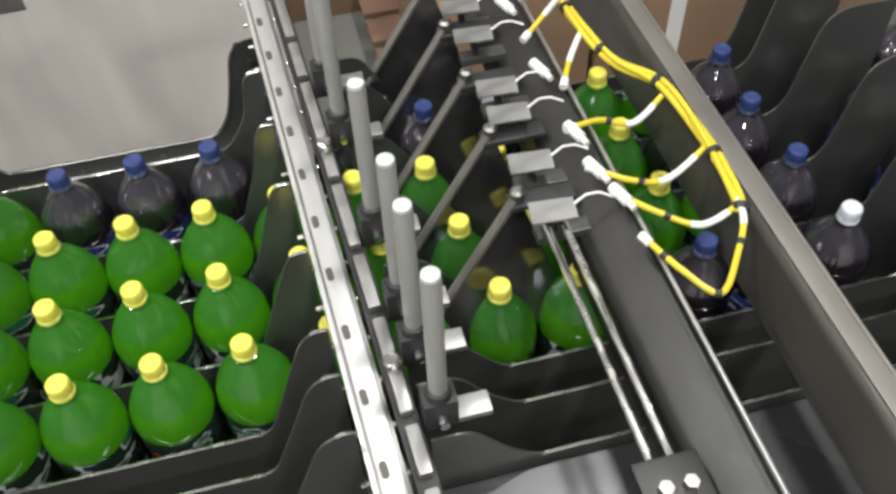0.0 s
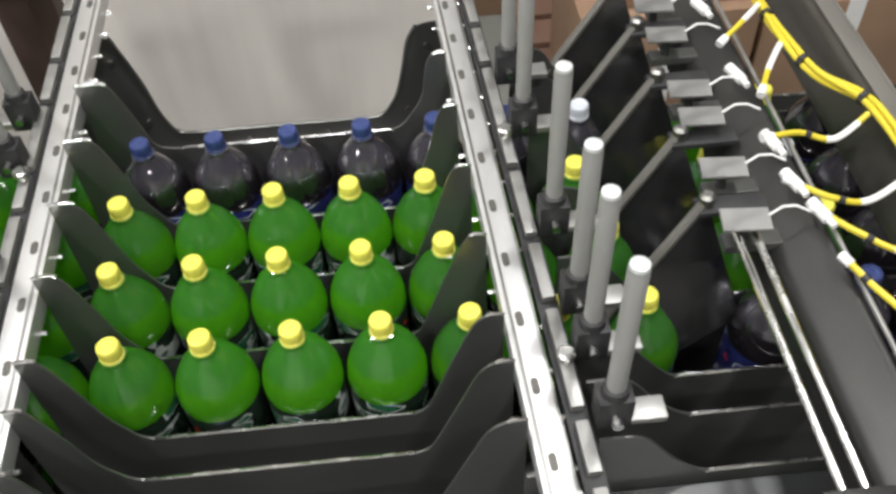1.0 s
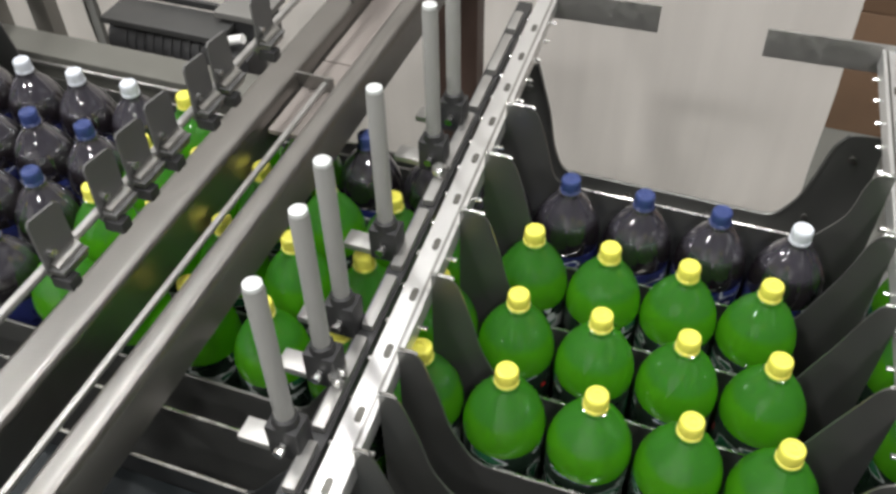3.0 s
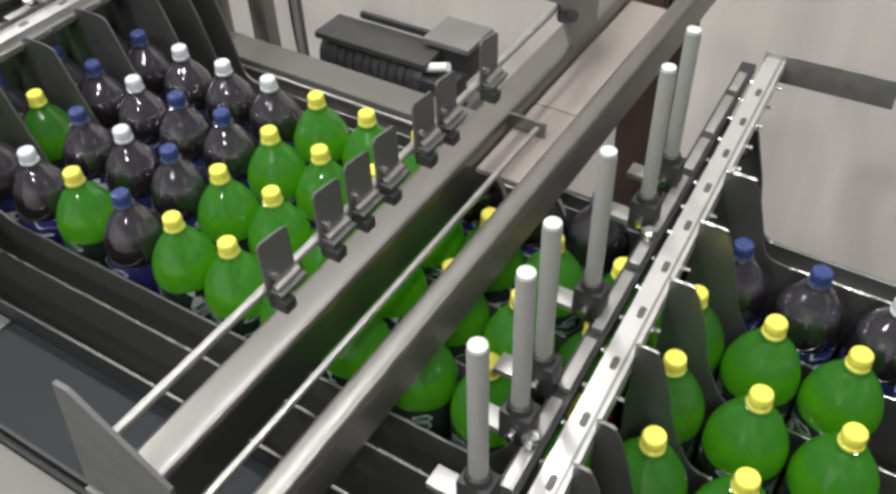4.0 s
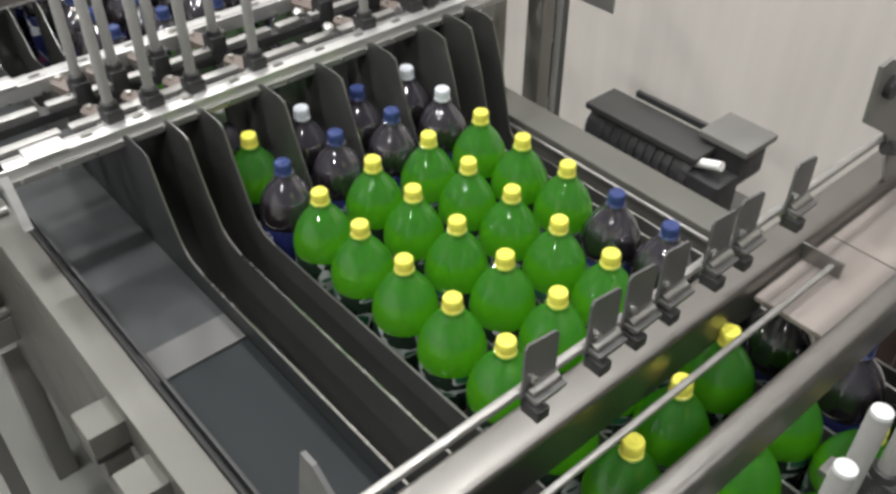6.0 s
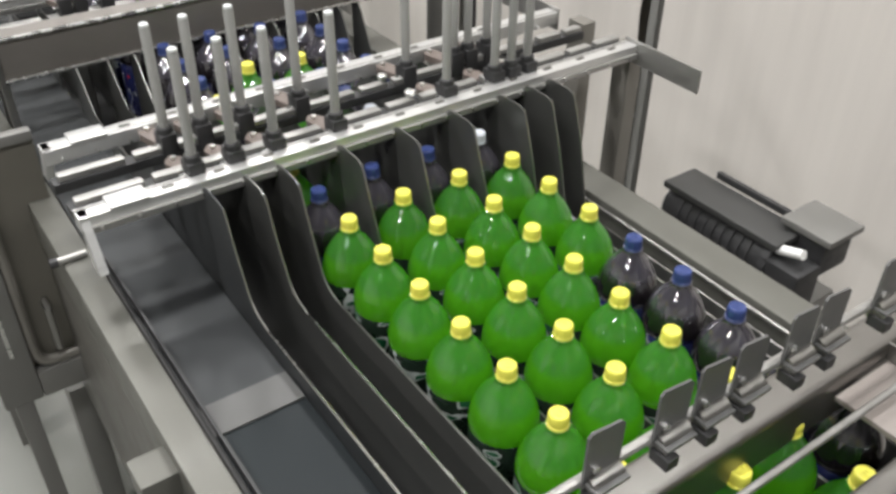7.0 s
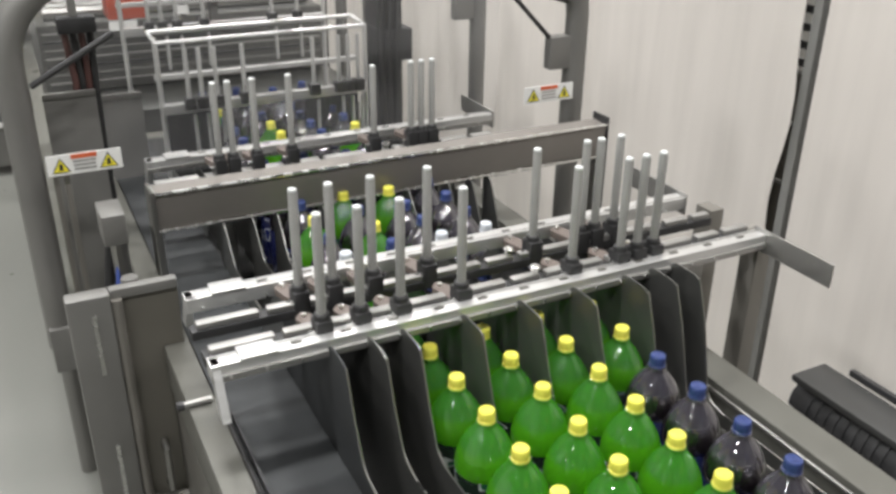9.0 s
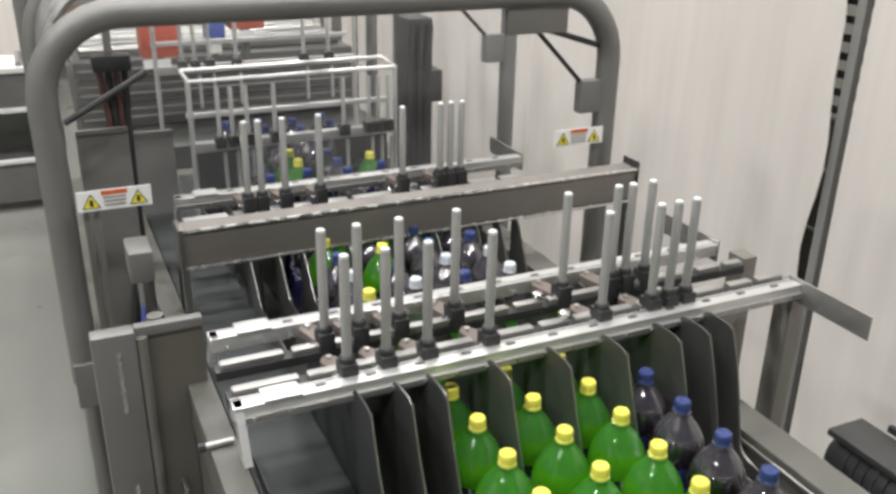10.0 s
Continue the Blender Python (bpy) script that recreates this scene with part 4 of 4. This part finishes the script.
for k in range(4):
    part("hose", P([(0.0, -0.03 + 0.022 * k, 0.40), (0.02, -0.02 + 0.016 * k, 0.25), (0.01, -0.035 + 0.020 * k, 0.08), (0.0, -0.03 + 0.020 * k, -0.30)], 0.009, 8), (HOSE_R, RUBBER)[k % 2], hb)
part("clip", B(-0.02, 0.035, -0.045, 0.05, 0.38, 0.42, 0.004), BLACK, hb)
part("hanger", B(-0.01, 0.01, -0.01, 0.01, 0.42, 0.535), FRAME, hb)
ORANGE = mat("orange_paint", (0.42, 0.075, 0.04), 0.5, 0, 0.1, 8)
BLUEP = mat("blue_paint", (0.06, 0.10, 0.35), 0.5, 0, 0.1, 8)
for x, y, w, h, z, m, lb in ((-4.32, -0.218, 0.15, 0.14, 0.168, ORANGE, "orange"), (-4.32, 0.133, 0.14, 0.09, 0.262, ORANGE, "orange"), (-4.32, 0.044, 0.067, 0.11, 0.213, BLUEP, "blue")):
    bx = thing("drive_box", lb + " painted drive box on the machine downstream", "drive box", "drive boxes", (x, y, Z0 + z))
    part("case", B(-0.07, 0.07, 0, w, 0, h, 0.01), m, bx)
    part("stand", B(-0.03, 0.03, w * 0.4, w * 0.6, -z + 0.10, 0.0), FRAME, bx)
    part("plate", B(0.07, 0.073, 0.0, w * 0.7, -0.04, -0.004), SIGN, bx, "white label plate")


# near-side guard door, folded down, and side details
SIDEGREY = mat("side_grey", (0.14, 0.132, 0.112), 0.45, 0.3, 0.15, 6)


def side_guard(x, y0, y1, z0, z1):
    """A framed sheet panel that closes the machine's side, its face towards the infeed."""
    ob = thing("side_guard", "grey framed guard panel with a rounded recess and a pull handle", "guard panel", "", (x, 0, Z0))
    w = 0.085
    part("frame_side", B(-0.03, 0.012, y0, y0 + w, z0, z1, 0.008), FRAME, ob)
    part("frame_foot", B(-0.03, 0.012, y0 + w, y1, z0, z0 + 0.075, 0.008), FRAME, ob)
    part("frame_head", B(-0.03, -0.006, y0 + w, y1, z1 - 0.022, z1, 0.004), FRAME, ob)
    rim = rounded([(y0 + w + 0.010, z1 - 0.02), (y0 + w + 0.010, z0 + 0.085), (y1, z0 + 0.085)], 0.045)
    part("recess_rim", pipe(bmesh.new(), [(-0.004, y, z) for y, z in rim], 0.013, 10), RIMGREY, ob, "lighter rounded rim")
    part("sheet", B(-0.026, -0.016, y0 + w, y1, z0 + 0.07, z1 - 0.02), SIDEGREY, ob, "dull brownish grey sheet")
    part("handle", P([(-0.016, -0.445, z0 + 0.13), (0.02, -0.445, z0 + 0.13), (0.02, -0.445, z0 + 0.24), (-0.016, -0.445, z0 + 0.24)], 0.008, 8), STEEL, ob, "steel pull handle")
    for z in (z0 + 0.22, z1 - 0.10):
        part("slot_strip", B(0.012, 0.015, y0 + 0.045, y0 + 0.053, z - 0.08, z + 0.06), EDGE, ob, "narrow bright strip")
    part("leg", B(-0.03, 0.01, y0 + 0.02, y0 + 0.06, -Z0, z0, 0.003), FRAME, ob)
    return ob


side_guard(-2.25, -0.592, -0.372, -0.62, 0.02)
for x, z0, z1 in ((-2.42, -0.60, 0.06), (-2.30, -0.60, 0.02)):
    whole("air_pipe", P([(x, -0.46, Z0 + z0), (x, -0.46, Z0 + z1)], 0.018, 10), STEEL, "upright steel pipe on the machine side", "pipe", "side pipes")
hose = thing("air_hose", "black and blue air hose hanging on the machine side", "hose", "", (-2.45, -0.47, Z0))
part("hose", P([(0, 0, 0.06), (0.01, -0.02, -0.05), (0.0, -0.01, -0.22), (-0.02, 0.0, -0.34)], 0.012, 8), RUBBER, hose)
part("hose", P([(0.03, 0.01, 0.05), (0.05, -0.01, -0.08), (0.04, 0.0, -0.25)], 0.006, 8), BLUEP, hose, "thin blue air hose")
part("valve", B(-0.05, 0.05, -0.02, 0.03, 0.05, 0.12, 0.006), FRAME, hose)

# conveyor, racks and cartons across the hall
cv = thing("side_conveyor", "grey steel conveyor unit across the aisle", "conveyor", "", (-6.95, -1.6, 0))
part("body", B(-0.18, 0.2, -1.2, 1.06, 0.69, 0.91, 0.01), FRAME, cv)
part("table", B(-0.24, 0.22, -1.25, 1.10, 0.91, 0.945, 0.006), WIRE, cv, "pale table top")
for k in range(9):
    part("roller", P([(-0.2, -1.1 + 0.25 * k, 0.955), (0.18, -1.1 + 0.25 * k, 0.955)], 0.022, 10), ALU_DULL, cv)
for z in (0.325, 0.66):
    part("frame_rail", B(0.19, 0.215, -1.2, 1.0, z, z + 0.03, 0.004), WIRE, cv, "pale opening rim")
part("frame_rail", B(0.19, 0.215, 0.97, 1.0, 0.355, 0.66, 0.004), WIRE, cv, "pale opening rim")
part("skirt", B(-0.18, 0.19, -1.2, 1.06, 0.06, 0.325, 0.008), FRAME, cv)
part("back_panel", B(-0.18, -0.16, -1.2, 1.06, 0.325, 0.69), DARK, cv)
for y in (-1.1, 1.01):
    part("leg", B(0.10, 0.18, y - 0.04, y + 0.04, 0.0, 0.69, 0.004), FRAME, cv)
    part("leg", B(-0.16, -0.08, y - 0.04, y + 0.04, 0.0, 0.69, 0.004), FRAME, cv)
rk = thing("carton_rack", "pale rack with yellow uprights and brown cartons", "rack", "", (-11.2, 0.76, 0))
for y in (-1.2, 0.0, 1.2):
    part("upright", B(-0.05, 0.05, y - 0.05, y + 0.05, 0.0, 3.2), SIGN_Y, rk, "yellow painted upright")
for z in (0.24, 0.9, 1.9, 2.9):
    part("shelf", B(-0.5, 0.5, -1.25, 1.25, z, z + 0.06), ALU_DULL, rk)
for k in range(9):
    zz = (0.30, 0.96, 1.96)[k // 3]
    whole("carton", B(-11.5, -10.8, -0.37 + (k % 3) * 0.65, 0.20 + (k % 3) * 0.65, zz, zz + 0.46, 0.01), CARDBOARD, "brown cardboard carton on the rack", "carton", "cartons")
whole("wrapped_pallet", B(-10.1, -9.2, -1.75, -0.57, 0.0, 2.2, 0.08), SHEETING, "stack of goods wrapped in white film", "pallet")
# cartons and boards behind the upstream section
pal = thing("wooden_pallet", "worn wooden pallet on the floor behind the machine", "pallet", "", (1.25, 2.0, 0))
WOOD = mat("pallet_wood", (0.22, 0.13, 0.09), 0.7, 0, 0.2, 14, streak=(1, 8, 8))
for k in range(6):
    part("board", B(-0.9, 0.9, -0.5 + k * 0.18, -0.36 + k * 0.18, 0.12, 0.145, 0.003), WOOD, pal)
for x in (-0.85, 0.0, 0.75):
    part("bearer", B(x, x + 0.1, -0.5, 0.54, 0.0, 0.12, 0.003), WOOD, pal)
for i, (x, y, w, d, z, h) in enumerate(((0.45, 1.55, 0.55, 0.45, 0.146, 0.42), (1.02, 1.55, 0.55, 0.45, 0.146, 0.42), (1.60, 1.55, 0.50, 0.45, 0.146, 0.40), (0.55, 1.60, 0.50, 0.40, 0.567, 0.30), (1.15, 1.58, 0.60, 0.42, 0.567, 0.34))):
    ct = thing("carton", "brown cardboard carton stacked on the pallet", "carton", "cartons behind the machine", (x, y, z))
    part("box", B(0, w, 0, d, 0, h, 0.006), CARDBOARD, ct)
    part("tape", B(0.0 + w * 0.45, w * 0.55, -0.0012, d + 0.0012, 0, h + 0.0012), SIGN, ct, "strip of clear tape")
for i, (x, z, w) in enumerate(((0.08, 0.0, 0.62), (0.10, 0.50, 0.60), (0.06, 1.0, 0.64), (0.12, 1.5, 0.55))):
    ct = thing("carton", "tall brown cardboard carton in a stack beside the sheeting", "carton", "stacked cartons", (x, 2.45, z))
    part("box", B(0, w, 0, 0.55, 0, 0.497, 0.006), CARDBOARD, ct)
    part("tape", B(w * 0.46, w * 0.54, -0.0012, 0.5512, 0.004, 0.4982), BROWN, ct, "brown tape strip")
gap = thing("curtain_post", "grey steel post with black rack slats behind a sheeting gap", "post", "", (-2.64, 1.80, 0))
part("post", B(-0.018, 0.018, 0.0, 0.03, 0.0, 3.6, 0.004), PINM, gap)
for k in range(14):
    part("rack_slat", B(-0.30, 0.12, 0.12, 0.135, Z0 + 0.11 + 0.062 * k, Z0 + 0.134 + 0.062 * k), BLACK, gap)
for z0, z1 in ((0.0, 0.42), (0.43, 0.70), (0.71, 0.93), (0.94, 1.16), (1.17, Z0 + 0.09)):
    part("rack_sheet", B(-0.30, 0.14, 0.12, 0.135, z0, z1), SIDEGREY, gap, "brown-grey sheet under the slats")
    part("sheet_edge", B(-0.30, 0.14, 0.114, 0.12, z1 - 0.004, z1 + 0.006), ALU_DULL, gap, "thin pale sheet edge")
part("rack_panel", B(-1.7, -0.2, 1.0, 1.03, 0.0, 3.6), PLASTER, gap, "pale panel behind the slats")


# ---- bottles ----
def bottle(cap, liquid, label, wrap):
    ob = thing("soda_bottle", label, "bottle", "bottles in the lanes", (0, 0, DECK))
    prof = [(0.0, 0.004), (0.030, 0.003), (0.046, 0.0), (0.0505, 0.008), (0.0515, 0.03), (0.0515, 0.194), (0.0524, 0.199), (0.0528, 0.205), (0.0523, 0.213), (0.0509, 0.222), (0.0485, 0.231), (0.0451, 0.240),
            (0.0408, 0.2490), (0.0361, 0.2570), (0.0312, 0.2640), (0.0264, 0.2700), (0.0219, 0.2752), (0.0183, 0.2797), (0.0156, 0.2840), (0.0143, 0.2890)]
    fine = [p for p in prof if p[1] <= 0.205]
    shoulder = [p for p in prof if p[1] >= 0.205]
    for (r0, z0), (r1, z1) in zip(shoulder, shoulder[1:]):
        fine += [(r0 + (r1 - r0) * k / 3, z0 + (z1 - z0) * k / 3) for k in (1, 2, 3)]
    body = lathe(bmesh.new(), fine, 72)
    for v in body.verts:
        # shallow swirled flutes pressed into the shoulder
        k = max(0.0, 1 - abs(v.co.z - 0.255) / 0.030)
        turn = math.atan2(v.co.y, v.co.x) + (v.co.z - 0.25) * 14
        f = 1 - 0.006 * k * (0.5 + 0.5 * math.cos(9 * turn))
        v.co.x, v.co.y = v.co.x * f, v.co.y * f
    part("body", body, liquid, ob)
    part("neck_ring", lathe(bmesh.new(), [(0.0135, 0.285), (0.0175, 0.286), (0.0175, 0.289), (0.0135, 0.290)], 20), liquid, ob)
    part("wrap_label", lathe(bmesh.new(), [(0.0517, 0.055), (0.0522, 0.056), (0.0522, 0.197), (0.0517, 0.198)], 32), wrap, ob, "dark printed wrap label")
    bm = bmesh.new()
    n = 40
    lathe(bm, [(0.0138, 0.2885), (0.0155, 0.2888), (0.0155, 0.2930), (0.0144, 0.2936), (0.0149, 0.2948), (0.0148, 0.3065), (0.0141, 0.3098), (0.0126, 0.3117), (0.0108, 0.3120), (0.0098, 0.3106), (0.0, 0.3106)], n)
    for v in bm.verts:
        r = math.hypot(v.co.x, v.co.y)
        if r > 0.0145 and 0.294 < v.co.z < 0.309:
            k = round(math.atan2(v.co.y, v.co.x) / (2 * math.pi / n))
            if k % 2:
                v.co.x *= 0.965
                v.co.y *= 0.965
    c = part("cap", bm, cap, ob)
    part("top_mark", lathe(bmesh.new(), [(0.0062, 0.3107), (0.0066, 0.3116), (0.0040, 0.3116), (0.0036, 0.3107)], 18), cap, c)
    return ob


KINDS = {
    "g": bottle(YELLOW, GREEN, "clear bottle of bright green soda with a yellow cap", LABEL),
    "b": bottle(BLUE, COLA, "dark cola bottle with a blue cap in a lane", LABEL_BLUE),
    "w": bottle(WHITE, COLA, "dark cola bottle with a white cap in a lane", LABEL_BLUE),
}
PHASE = (-0.006, -0.027, -0.040, -0.019)
STEP = (0.1100, 0.1095, 0.1068, 0.1095)
SPECIAL = ({-7: "b", -8: "g", -9: "w", -10: "b", -11: "g"}, {-7: "b", -8: "w", -9: "b", -10: "g", -11: "b"}, {-7: "b", -8: "b", -9: "w", -10: "b"}, {-7: "w", -8: "w", -9: "w", -10: "b", -3: "b", -2: "b", -1: "b", 0: "b", 1: "b", 2: "b", 3: "w"})
UPSTREAM = [[(x0 + 0.1062 * k + (0.13 if k > 2 else 0.0), c) for k, c in enumerate(kinds)] for x0, kinds in ((0.500, "bbwbb"), (0.486, "ggbbw"), (0.474, "gwbbb"), (0.484, "ggbbw"))]
BOTTLES = []
rnd = random.Random(7)
for lane in range(4):
    row = [(PHASE[lane] + STEP[lane] * k, SPECIAL[lane].get(k) or ("g" if k > -7 else rnd.choice("bbbgbb"))) for k in range(-22, 4)]
    for x, kind in row + list(UPSTREAM[lane]):
        BOTTLES.append((x, LANES[lane], kind))
placed, first = [], {}
for x, y, kind in BOTTLES:
    m = pose(x, y, DECK, 0, 0, rnd.uniform(0, 360))
    if kind not in first:
        first[kind] = KINDS[kind]
        KINDS[kind].matrix_basis = m
        placed.append((KINDS[kind], m))
    else:
        placed.append((copy_thing(KINDS[kind], m), m))

TRAVEL = [(0.0, 0.0), (0.5, -0.0647), (1.0, -0.1466), (1.5, -0.2228), (2.0, -0.2823), (2.5, -0.3585), (3.0, -0.4373), (4.5, -0.688), (5.0, -0.756), (5.5, -0.812),
          (7.0, -1.0006), (7.5, -1.0693), (8.0, -1.136), (8.5, -1.1913), (9.0, -1.2579), (9.5, -1.3255), (10.0, -1.3885)]


def motions():
    for ob, m in placed:
        walk(ob, [(t, Matrix.Translation((s, 0, 0)) @ m) for t, s in TRAVEL])


motions()
